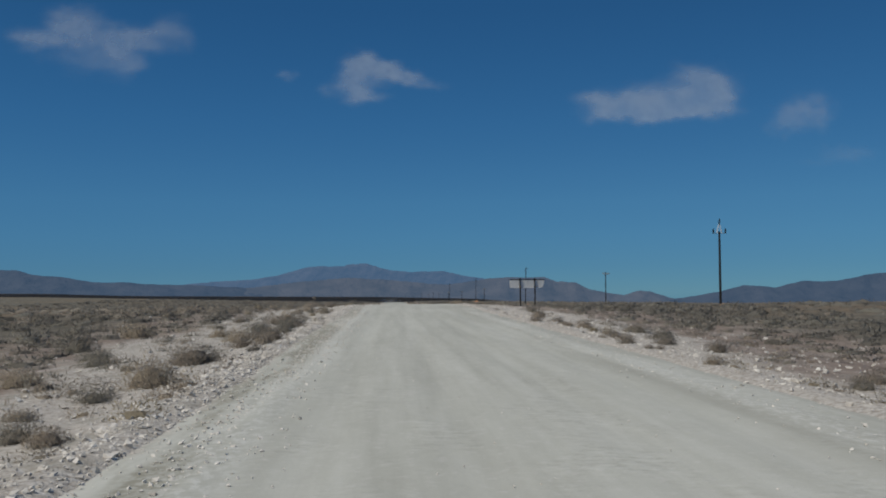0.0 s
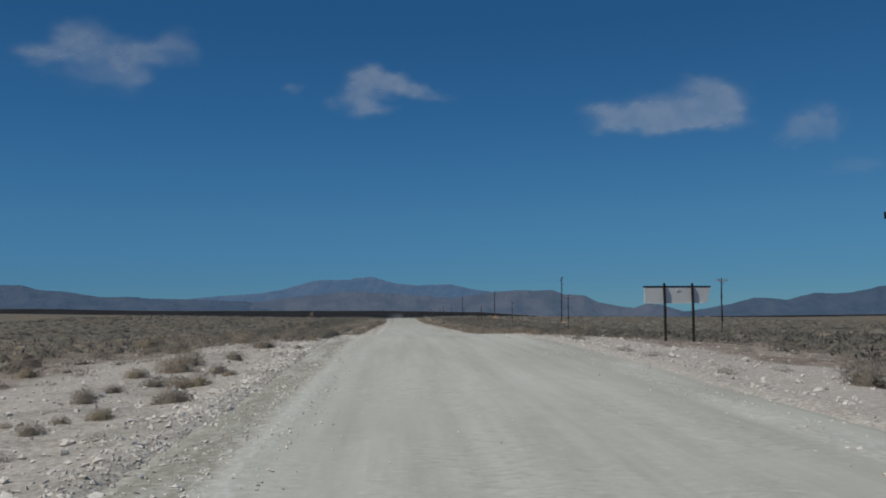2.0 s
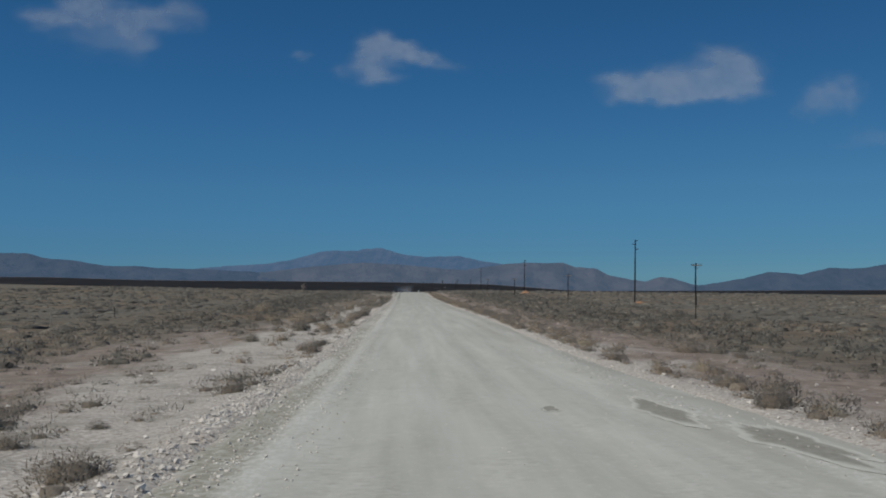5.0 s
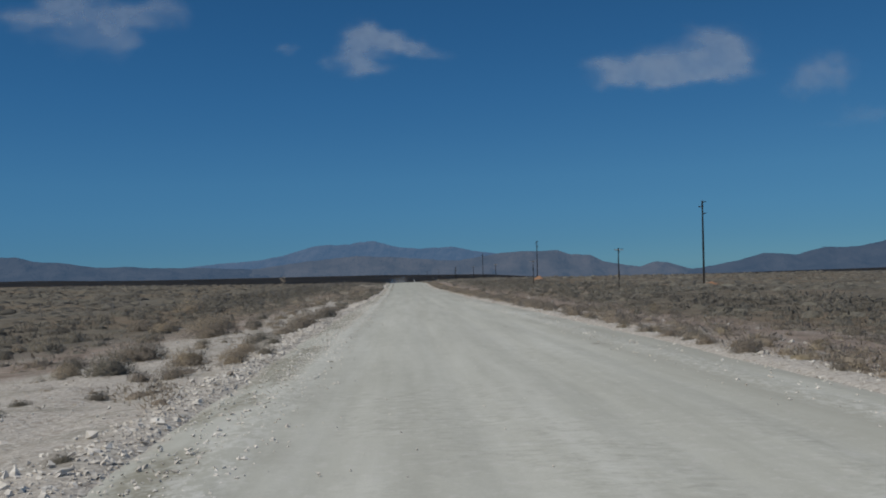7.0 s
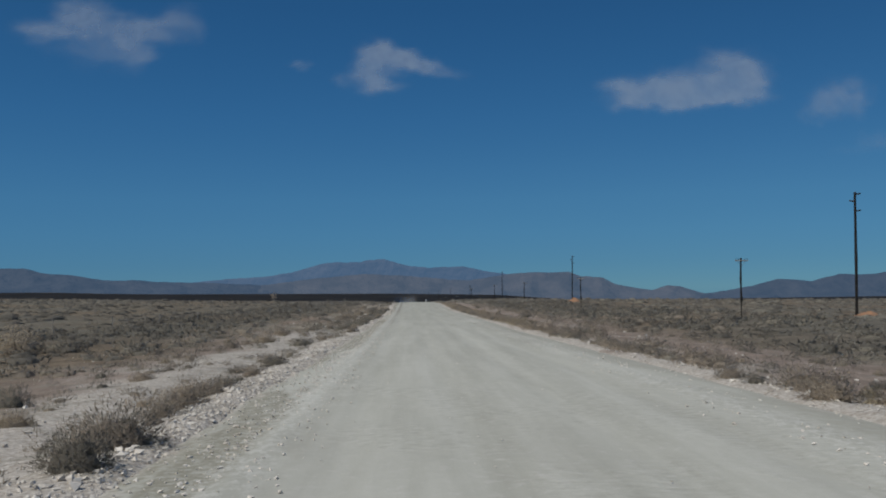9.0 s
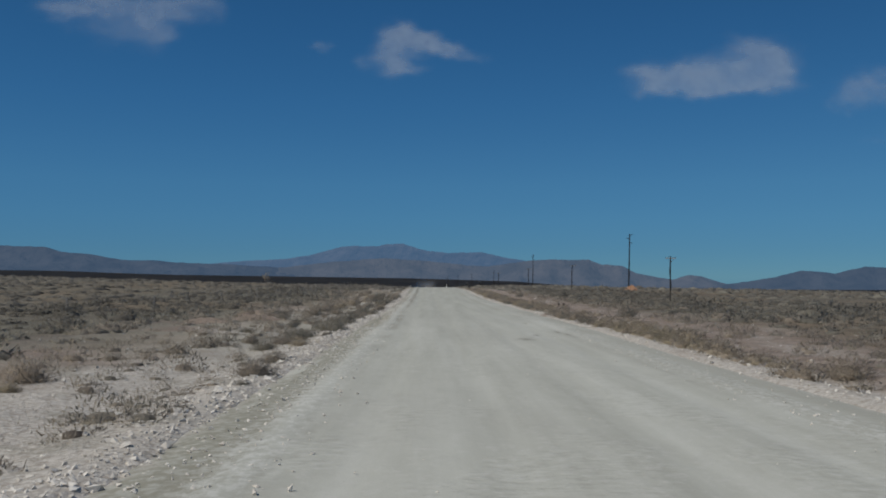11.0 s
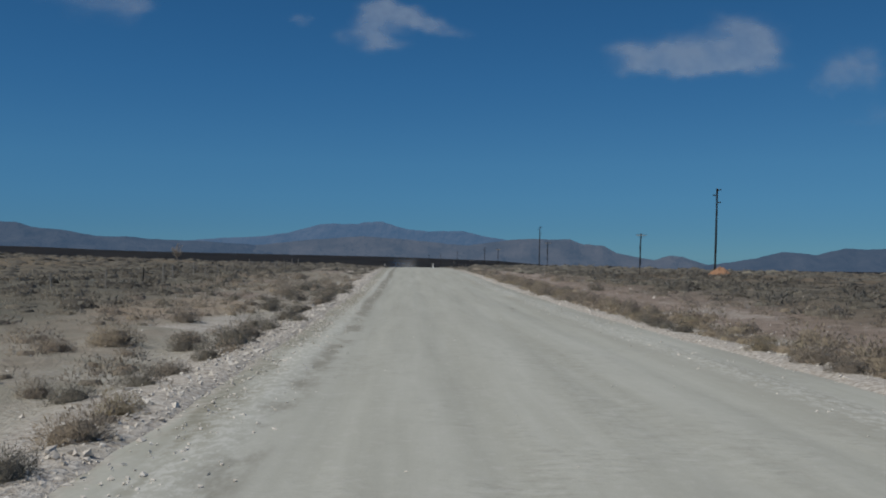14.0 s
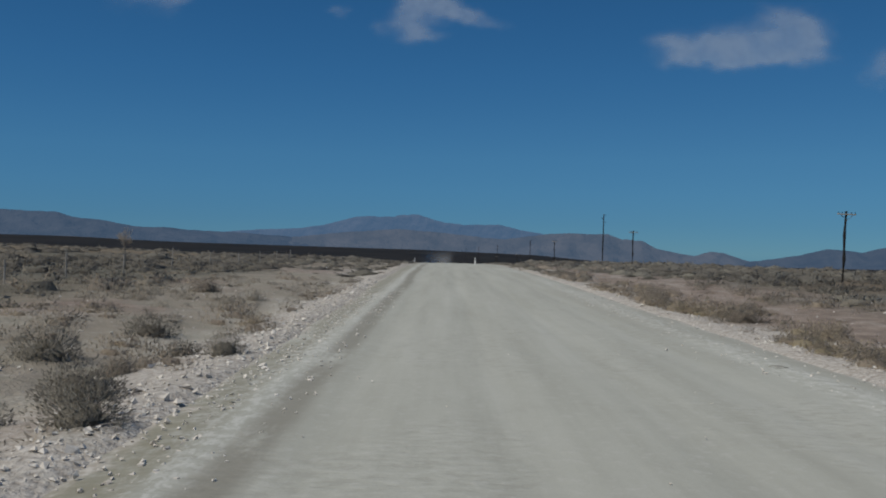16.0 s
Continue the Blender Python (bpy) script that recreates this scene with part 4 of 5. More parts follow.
def leafy(name, co, tri, normals):
    """A mesh of leaf triangles, shaded as the soft round mass that they make together."""
    me = bpy.data.meshes.new(name)
    me.vertices.add(len(co))
    me.vertices.foreach_set("co", np.asarray(co, float).ravel())
    me.loops.add(tri.size)
    me.loops.foreach_set("vertex_index", tri.ravel())
    me.polygons.add(len(tri))
    me.polygons.foreach_set("loop_start", np.arange(len(tri)) * 3)
    me.polygons.foreach_set("use_smooth", np.ones(len(tri), bool))
    me.update(calc_edges=True)
    me.attributes.new("custom_normal", "FLOAT_VECTOR", "POINT").data.foreach_set("vector", normals.ravel().astype(np.float32))
    me.materials.append(FOLIAGE)
    return me


SHRUBS, COLOURED = [], {}
for kind in range(7):
    tall = (0.44, 0.5, 0.38, 0.52, 0.42, 0.35, 0.46)[kind]
    count = (2200, 2050, 2300, 1900, 2200, 2200, 1800)[kind]
    heart_count, points, faces, facing = bush(tall, kind * 1.3, count, 0.05, 0.75, 0.4, 14, 5, (0.52, 0.46, 0.54, 0.44, 0.5, 0.54, 0.42)[kind], 0.24)
    foliage = leafy("foliage", points, faces, facing)
    # inner shade is painted on the core's points only
    foliage.attributes.new("heart", "FLOAT", "POINT").data.foreach_set("value", (np.arange(len(points)) < heart_count).astype(np.float32) * 0.4)
    tips, tw = dome(18, tall * 0.98, 0.7, kind * 1.3)
    bm = bmesh.new()
    for tip in tips:
        root = Vector((rng.normal() * 0.06, rng.normal() * 0.06, -0.05))
        end = Vector(tip)
        knee = root.lerp(end, 0.5) + Vector((rng.normal() * 0.035, rng.normal() * 0.035, rng.uniform(-0.02, 0.05)))
        tube(bm, [root, knee, end], [0.011, 0.007, 0.003], 3)
    me_b = bpy.data.meshes.new("stem")
    bm.to_mesh(me_b)
    bm.free()
    me_b.materials.append(TWIG)
    SHRUBS.append((foliage, me_b))
    for hue, value in (("straw", 0.88), ("tan", 0.66), ("grey", 0.3), ("ash", 0.39), ("dark", 0.18)):
        own = foliage.copy()
        own.attributes.new("tone", "FLOAT", "POINT").data.foreach_set("value", np.full(len(points), value, np.float32))
        own.attributes.new("mass", "FLOAT", "POINT").data.foreach_set("value", np.ones(len(points), np.float32))
        COLOURED[kind, hue] = (own, me_b)


def shrub(x, y, wide, kind, label="low dry grey-brown shrub on stony soil", tall=1.0, hue=""):
    ob = new("shrub")
    ob.empty_display_size = 0.2
    ob.matrix_world = pose(x, y, gz(x, y) - 0.02, 0, 0, float(rng.uniform(0, 360))) @ Matrix.Diagonal((wide, wide * float(rng.uniform(0.8, 1.15)), wide * tall, 1))
    tagged(ob, label, "shrub", "shrubs of the dry plain")
    for name, me in zip(("foliage", "stem"), COLOURED[kind, hue] if hue else SHRUBS[kind]):
        c = new(name, me)
        c.parent = ob


# shrubs with a colour of their own: across the road, along it, width, height against width
taken = []
TINTS = {"straw": "rounded straw-coloured dry bush on stony soil", "ash": "soft ash-grey bush on pale stony soil", "grey": "dense grey bush of fine twigs on stony soil",
         "dark": "low dark grey bush on stony soil", "tan": "rounded pale tan bush at the gravel's edge"}


def bushes(hue, *spots):
    for x, y, w, tall in spots:
        x += (1 if x > 0 else -1) * max(0.0, 0.3 * w + 0.1 - float(outside(x, y)))
        shrub(x, y + 0.3 * w, w * 1.12, len(taken) % 7, TINTS[hue], tall, hue)
        taken.append((x, y + 0.3 * w, w))


bushes("straw", (-4.55, 17.0, 1.1, 1.1), (-11.3, 40.0, 1.7, 0.85), (-7.6, 18.6, 1.0, 0.9), (-5.47, 48.4, 1.1, 1.1), (-6.28, 33.2, 0.75, 1.0), (-8.95, 174.8, 2.2, 0.8), (-6.03, 141.4, 0.8, 1.0), (-5.05, 153.2, 0.9, 1.1),
       (-3.6, 151.3, 0.7, 1.0), (7.82, 286.1, 1.1, 0.95), (-16.9, 204.0, 2.6, 0.8))
bushes("tan", (-3.7, 26.6, 0.7, 1.15), (-4.25, 39.5, 0.85, 1.1), (-4.0, 169.6, 1.5, 0.9), (-4.13, 163.9, 0.95, 0.75), (-6.27, 170.4, 0.5, 1.2), (-6.27, 254.5, 1.8, 0.95), (-5.4, 253.5, 0.95, 0.9), (-9.3, 246.6, 1.0, 1.1),
       (6.95, 243.3, 0.95, 1.0), (6.95, 250.2, 0.8, 1.0), (7.3, 281.0, 0.8, 1.2), (7.86, 290.7, 1.2, 0.95), (6.9, 290.5, 0.9, 1.0), (6.75, 295.9, 1.1, 1.0), (6.9, 314.9, 0.9, 1.0))
bushes("ash", (-4.85, 22.0, 1.15, 1.15), (-4.4, 26.7, 0.7, 1.1), (-3.75, 28.7, 0.8, 1.3), (-4.85, 32.9, 0.6, 1.0), (-8.2, 49.7, 0.9, 1.0), (-3.5, 131.1, 0.8, 1.3), (-4.2, 134.3, 0.6, 1.2), (-6.9, 155.3, 1.6, 0.85),
       (-7.3, 166.5, 2.0, 0.8), (-3.7, 176.9, 1.3, 0.9), (-6.25, 249.5, 1.05, 1.0), (-3.45, 272.2, 0.75, 1.15), (-6.0, 276.8, 0.9, 1.0), (7.35, 242.0, 0.6, 1.1), (6.9, 247.9, 0.75, 1.0), (7.96, 280.7, 0.6, 1.2), (8.5, 285.9, 0.7, 1.0))
bushes("grey", (-5.0, 15.3, 0.75, 0.9), (-7.5, 23.4, 0.9, 1.0), (-10.7, 31.0, 1.5, 0.9), (-6.2, 12.6, 0.8, 1.0), (-8.8, 27.0, 0.9, 0.9), (-3.85, 33.4, 0.8, 1.1), (-5.5, 37.8, 1.0, 0.9), (-4.5, 38.7, 1.0, 1.0),
       (-3.7, 137.8, 0.35, 1.2), (-7.6, 141.7, 0.85, 0.9), (-3.9, 235.8, 1.05, 0.9), (-3.35, 233.6, 0.75, 1.05), (-3.7, 237.4, 0.7, 0.8), (-4.7, 238.4, 0.5, 0.9), (-3.6, 240.0, 0.95, 0.9))
bushes("grey", (-4.35, 242.5, 0.55, 1.1), (-6.0, 241.8, 0.5, 1.0), (-5.7, 242.3, 0.45, 0.9), (-3.5, 245.4, 0.75, 0.9), (-3.5, 268.3, 0.65, 1.15), (-3.5, 270.6, 0.9, 1.1), (-3.4, 274.8, 0.6, 1.1), (-3.6, 282.5, 0.8, 1.1),
       (-4.1, 276.6, 0.65, 1.1), (6.9, 245.5, 0.55, 1.1), (6.85, 275.6, 0.55, 1.0), (6.95, 277.8, 0.6, 1.0), (6.85, 260.4, 0.8, 0.9))
bushes("dark", (-4.8, 34.1, 1.0, 0.9), (-4.4, 41.1, 1.05, 1.1), (-4.4, 22.4, 0.4, 1.1), (-3.6, 24.0, 0.45, 1.1), (-3.55, 135.4, 0.8, 0.9), (-8.2, 154.6, 0.8, 1.0), (-6.7, 172.9, 0.9, 1.0), (-3.9, 243.7, 1.0, 0.95),
       (-5.7, 238.3, 0.5, 0.9), (-5.7, 239.3, 0.5, 1.0), (-7.05, 244.2, 0.6, 1.0), (-7.9, 248.5, 0.9, 0.8), (-4.45, 270.5, 0.75, 1.15), (-3.5, 278.9, 0.7, 1.1), (-4.9, 284.4, 1.0, 0.95), (7.2, 240.3, 0.75, 1.0),
       (10.9, 248.2, 1.15, 0.9), (6.8, 276.3, 0.5, 1.1), (7.0, 274.6, 0.55, 1.0), (7.9, 277.8, 0.45, 1.0))
bushes("dark", (-3.6, 175.4, 0.95, 0.95), (-4.9, 191.3, 0.65, 0.9), (-3.94, 192.2, 0.85, 0.8), (-4.85, 291.6, 0.95, 1.05), (-4.55, 291.9, 0.45, 1.0), (-3.75, 297.2, 1.0, 1.0), (-5.3, 304.2, 1.1, 0.9), (-7.2, 100.3, 1.3, 0.85),
       (-3.4, 86.2, 1.1, 0.9), (9.4, 183.1, 0.5, 1.0), (10.6, 301.3, 0.95, 0.9))
bushes("grey", (-3.75, 177.6, 0.6, 1.0), (-4.8, 206.0, 1.1, 0.9), (-8.0, 184.0, 0.9, 1.1), (-3.3, 287.8, 0.9, 0.95), (-3.45, 294.1, 0.65, 1.1), (-4.3, 295.9, 0.75, 1.0), (-5.6, 300.4, 1.1, 0.9), (-3.4, 82.0, 0.55, 1.0),
       (-3.5, 84.0, 0.85, 0.95), (-3.45, 89.4, 1.0, 0.9), (-3.85, 80.6, 0.5, 1.0), (7.1, 183.7, 0.5, 1.0), (8.9, 301.3, 0.75, 1.0))
bushes("ash", (-5.2, 84.2, 0.55, 1.0), (-4.9, 104.3, 1.2, 0.9), (-6.5, 101.1, 1.1, 0.9), (-3.3, 289.8, 0.75, 1.25), (-5.6, 293.9, 1.1, 0.9), (8.0, 310.3, 1.2, 0.9))
bushes("tan", (-4.2, 178.0, 0.75, 1.2), (-4.05, 180.4, 0.8, 1.0), (-4.2, 184.1, 1.2, 0.75), (-3.25, 286.2, 0.6, 1.5), (-3.45, 292.6, 0.65, 1.2), (-12.4, 112.0, 2.2, 0.7), (7.8, 182.8, 1.2, 0.85), (6.95, 184.9, 0.75, 1.0))
bushes("straw", (7.2, 299.6, 0.95, 1.0), (8.0, 297.3, 0.9, 1.0), (7.8, 294.2, 0.65, 1.0))
CHOSEN = list(taken)

# the other shrubs at the verges: across the road, along it, width


def row(*spots):
    for x, y, w in spots:
        kind = int(rng.integers(0, 7))
        words = ("low dry grey-brown shrub at the edge of the gravel", "rounded grey karoo shrub on pale stony soil", "wispy tan shrub with bare twigs on the verge")[kind % 3]
        x += (1 if x > 0 else -1) * max(0.0, 0.32 * w + 0.1 - float(outside(x, y)))
        if any(abs(x - a) < 0.5 * (w + c) and abs(y - b) < 0.8 * (w + c) for a, b, c in CHOSEN):
            continue
        hue = ("grey", "", "ash", "dark", "grey", "", "grey", "", "ash", "straw", "")[int(97 * abs(x) + 13 * y) % 11]
        shrub(x, y, w * 1.05, kind, words, float(rng.uniform(0.85, 1.1)), hue if y > 120 and x < 0 else ("", "tan", "ash")[int(31 * y) % 3] if y > 200 else "")
        taken.append((x, y, w))


row((-5.1, 30.9, 1.3), (-5.6, 44.4, 1.4), (9.5, 34.1, 1.2), (9.0, 29.1, 1.0), (8.4, 22.5, 0.75), (8.7, 15.6, 0.75), (-4.6, 11.3, 0.85))
row((-4.6, 42.9, 1.35), (-5.4, 48.6, 1.1), (-4.6, 40.2, 0.6), (-5.9, 65.5, 1.2), (-6.2, 59.4, 0.6), (8.6, 50.3, 0.65), (9.1, 54.2, 0.75), (9.5, 59.2, 1.2))
row((-5.0, 95.2, 1.75), (-4.0, 89.6, 1.25), (-3.9, 87.4, 0.7), (-4.1, 93.4, 0.85), (-3.9, 96.3, 0.85), (-4.0, 100.7, 0.8), (-3.9, 107.9, 1.0), (-5.9, 105.5, 1.3), (7.4, 94.9, 1.2), (7.2, 92.8, 1.1),
    (6.9, 97.5, 1.3), (7.0, 108.5, 0.9), (6.9, 113.7, 0.85), (7.0, 103.0, 0.8), (-8.6, 100.9, 1.1))
row((-6.3, 151.6, 1.2), (-4.0, 153.9, 0.75), (8.0, 143.1, 0.8), (7.7, 138.1, 0.65), (7.5, 145.1, 0.4))
row((-3.9, 152.1, 0.65), (-4.0, 155.6, 0.75), (-4.6, 150.3, 0.7), (-5.9, 158.9, 0.5), (-6.9, 167.4, 1.5), (-10.1, 168.4, 1.1), (-4.6, 160.4, 0.8), (7.3, 157.1, 0.6), (7.7, 156.4, 0.4), (7.5, 154.8, 0.55))
row((-4.0, 175.2, 0.95), (-4.0, 177.2, 0.8), (-4.1, 179.2, 0.7), (-4.1, 182.4, 0.95), (-4.2, 186.6, 0.7), (-4.0, 188.9, 0.7), (-6.4, 180.6, 0.7), (7.0, 182.9, 0.85), (7.1, 180.7, 0.9), (8.0, 179.2, 0.55))
row((-4.2, 235.8, 0.95), (-3.95, 233.6, 0.6), (-4.1, 237.7, 0.65), (-4.1, 240.5, 0.8), (-4.2, 243.6, 0.8), (-5.6, 251.0, 1.25), (7.1, 243.2, 0.8), (7.2, 246.0, 0.8), (7.5, 240.6, 0.65))
row((-3.95, 256.0, 0.85), (-4.0, 253.4, 0.8), (-4.1, 250.8, 0.75), (-4.0, 259.9, 0.7), (7.0, 262.0, 0.8), (7.1, 258.3, 0.75), (-4.2, 264.0, 0.7), (-4.0, 267.5, 0.6), (7.2, 268.0, 0.9))
row((-4.05, 283.0, 0.9), (-4.1, 280.1, 0.75), (-4.0, 277.5, 0.8), (-4.0, 288.3, 1.05), (-3.9, 292.7, 0.9), (-4.9, 298.0, 1.5), (7.4, 293.5, 0.8), (7.2, 291.0, 0.75), (7.7, 289.5, 1.0), (8.4, 288.6, 1.0))
row((-4.0, 296.2, 0.95), (-5.4, 303.8, 1.1), (-6.0, 302.2, 0.95), (-4.1, 299.6, 0.6), (-4.0, 302.1, 0.7), (-4.0, 307.7, 0.65), (-7.6, 317.1, 1.1), (8.3, 311.0, 1.15), (8.3, 306.2, 1.05), (7.3, 302.3, 0.65))

row((6.8, 23.1, 0.3), (7.1, 23.1, 0.3), (6.8, 25.2, 0.58), (7.3, 27.6, 0.57), (6.8, 28.1, 0.3), (7.5, 29.4, 0.53), (7.9, 31.8, 0.54), (7.7, 33.3, 0.44), (7.6, 37.5, 0.45), (7.7, 39.3, 0.48), (6.8, 41.2, 0.68), (-5.4, 54.8, 0.5), (-6.0, 55.4, 0.3))
row((-5.3, 55.7, 0.34), (-4.8, 56.1, 0.5), (-4.1, 57.8, 0.78), (-5.9, 58.5, 0.53), (-6.0, 60.5, 0.46), (-4.8, 61.2, 0.61), (-4.4, 61.3, 0.61), (-5.4, 61.5, 0.69), (-4.1, 63.3, 0.38), (-6.4, 63.6, 0.61), (-4.7, 65.0, 0.56), (-10.5, 67.4, 0.71), (-6.1, 67.8, 0.9))
row((-5.3, 70.7, 0.7), (-8.3, 75.6, 1.05), (-3.6, 80.3, 0.54), (-3.5, 81.2, 0.32), (6.5, 83.5, 0.45), (-5.3, 83.8, 0.4), (-3.2, 83.9, 0.8), (-7.4, 85.1, 1.35), (6.6, 85.1, 0.77), (-4.8, 85.9, 0.66), (6.6, 86.7, 0.56), (-12.8, 87.8, 1.27), (9.6, 89.5, 0.76))
row((6.9, 90.4, 0.8), (-6.0, 91.0, 0.76), (-5.6, 93.1, 0.83), (9.2, 93.4, 0.49), (10.1, 93.6, 0.92), (8.7, 94.8, 0.72), (-7.8, 97.1, 1.25), (-6.4, 97.5, 1.9), (8.0, 99.5, 0.86), (-13.4, 102.6, 1.62), (-11.9, 103.1, 1.9), (8.2, 103.8, 0.89), (6.8, 104.4, 1.18))
row((-7.2, 113.0, 1.01), (-3.3, 140.9, 0.3), (6.8, 145.7, 0.33), (-6.2, 146.9, 0.35), (-5.2, 147.6, 0.37), (6.8, 149.4, 0.7), (-5.2, 150.1, 0.55), (-3.2, 151.2, 0.52), (6.8, 151.9, 0.51), (9.7, 152.3, 0.38), (-7.7, 153.1, 0.79), (6.7, 153.1, 0.3), (-3.2, 153.8, 0.59))
row((8.9, 153.9, 0.36), (6.7, 154.8, 0.55), (-6.7, 155.6, 1.2), (10.5, 155.8, 0.3), (12.6, 156.3, 0.66), (6.7, 157.0, 0.54), (-3.7, 158.2, 0.62), (6.7, 159.2, 0.44), (-6.3, 160.8, 0.49), (-13.1, 162.3, 0.62), (-3.8, 163.3, 1.05), (7.5, 164.3, 0.59), (7.1, 164.9, 0.35))
row((7.2, 166.0, 0.52), (-14.3, 166.2, 0.7), (-13.3, 166.4, 1.29), (-3.9, 167.0, 1.02), (6.9, 168.1, 0.84), (-3.5, 168.5, 1.3), (7.7, 168.6, 0.49), (-6.2, 170.4, 0.58), (-7.0, 170.8, 1.45), (7.3, 170.9, 0.42), (-14.0, 171.0, 1.07), (10.6, 171.6, 0.5), (-6.1, 171.7, 1.14))
row((9.4, 172.9, 1.11), (12.4, 172.9, 0.59), (-8.4, 174.2, 1.9), (7.1, 174.5, 0.77), (9.6, 176.5, 0.68), (7.1, 177.4, 0.93), (-11.8, 177.5, 1.4), (13.3, 178.2, 0.88), (-13.7, 179.7, 1.64), (-8.0, 184.9, 1.44), (-3.6, 225.9, 0.7), (-5.7, 229.7, 0.33), (-4.3, 230.2, 0.85))
row((-4.1, 231.4, 0.61), (7.1, 232.2, 0.32), (-6.6, 233.4, 0.59), (-3.2, 233.7, 0.6), (-4.8, 234.6, 0.52), (9.1, 236.3, 0.41), (-7.0, 236.7, 0.39), (9.0, 236.8, 0.47), (7.1, 237.1, 0.63), (-3.6, 237.2, 0.6), (-5.7, 238.6, 0.86), (7.2, 239.1, 0.64), (-3.3, 239.4, 0.67))
row((9.3, 239.8, 0.42), (8.0, 243.7, 0.5), (6.9, 245.1, 0.82), (-4.8, 245.6, 0.58), (6.9, 246.8, 0.71), (-3.0, 251.2, 0.83), (-4.7, 255.6, 0.49), (-2.9, 256.0, 0.75), (7.3, 257.4, 0.56), (-6.1, 258.2, 0.79), (-3.4, 258.7, 0.46), (-3.1, 259.6, 0.6), (-6.1, 259.7, 0.82))
row((8.2, 260.1, 0.49), (6.8, 260.4, 0.37), (-3.2, 262.7, 0.71), (-6.2, 263.3, 1.0), (8.7, 263.5, 0.59), (9.9, 263.9, 0.71), (6.9, 264.0, 0.88), (-4.9, 264.6, 0.58), (-6.1, 265.1, 0.81), (8.5, 266.6, 0.56), (6.9, 266.6, 0.75), (9.3, 266.8, 0.44), (10.4, 268.6, 0.48))
row((-3.7, 269.6, 0.89), (6.8, 270.0, 0.65), (-5.8, 270.5, 1.01), (6.8, 274.0, 1.31), (9.0, 275.5, 0.61), (-3.0, 277.5, 0.63), (-3.0, 279.2, 0.71), (-3.0, 281.9, 0.64), (-3.2, 283.5, 0.82), (-5.8, 284.3, 0.54), (-3.2, 285.6, 0.9), (-5.7, 285.6, 0.53), (-5.2, 286.6, 0.51))
row((-3.1, 286.6, 0.51), (8.0, 286.6, 0.58), (8.7, 286.8, 0.41), (-4.7, 286.9, 0.46), (7.8, 287.3, 0.79), (-5.3, 288.8, 0.58), (-7.0, 289.3, 0.59), (-3.3, 289.8, 1.01), (-6.0, 290.0, 0.55), (8.0, 291.7, 0.76), (-4.9, 292.9, 1.17), (8.4, 293.8, 0.58), (7.5, 296.0, 0.56))
row((6.7, 296.2, 0.36), (6.5, 297.8, 1.05), (7.8, 299.5, 0.72))
row((-5.2, 76.7, 0.97), (-3.5, 72.9, 0.35), (-3.5, 79.1, 0.5))
row((-4.0, 10.7, 0.54), (-5.4, 13.4, 0.51), (7.9, 14.5, 0.55), (6.8, 18.4, 0.51), (-5.1, 22.5, 0.99), (8.1, 25.8, 0.72), (-4.3, 27.0, 1.02), (-4.1, 30.0, 0.56), (-4.0, 31.9, 1.2), (-4.9, 34.8, 0.92), (-4.3, 35.0, 0.93), (7.9, 35.1, 0.47), (8.1, 36.8, 0.84))
row((8.0, 42.1, 0.69), (-8.0, 42.5, 0.71), (8.1, 48.2, 0.88), (-4.1, 181.0, 0.58), (8.2, 181.4, 0.49), (6.8, 184.7, 0.83), (-3.7, 191.5, 0.82), (-5.1, 192.2, 1.17), (-4.7, 205.4, 1.25), (-3.2, 215.9, 0.3), (-3.2, 217.6, 0.8), (-3.4, 220.4, 0.64), (-6.3, 223.0, 0.7))
row((-4.6, 225.8, 0.73), (-5.4, 228.1, 0.72), (-4.5, 228.5, 0.91), (-4.8, 232.0, 0.87), (-3.1, 261.1, 0.76), (-3.7, 265.2, 0.64), (-3.6, 266.3, 0.7), (-3.2, 267.4, 0.76), (-3.0, 268.5, 0.64), (-6.5, 269.4, 0.75), (-3.0, 270.5, 0.71), (-4.5, 271.1, 0.56), (-2.9, 272.1, 0.55))
row((-4.7, 272.2, 0.75), (-3.1, 274.9, 0.86), (-3.1, 287.7, 0.64), (-3.3, 292.4, 0.74), (-3.1, 295.9, 0.97), (-3.2, 298.6, 0.6), (-5.3, 300.8, 1.11), (-3.1, 301.3, 0.75), (7.8, 319.5, 1.19))
row((-3.4, 243.2, 0.76), (-4.2, 246.4, 0.57), (-3.2, 246.2, 0.56), (-3.1, 244.3, 0.41), (-5.5, 248.5, 0.51), (-3.6, 249.5, 0.64), (-6.4, 255.6, 1.28), (-4.8, 152.1, 0.87), (-4.7, 162.6, 0.63))


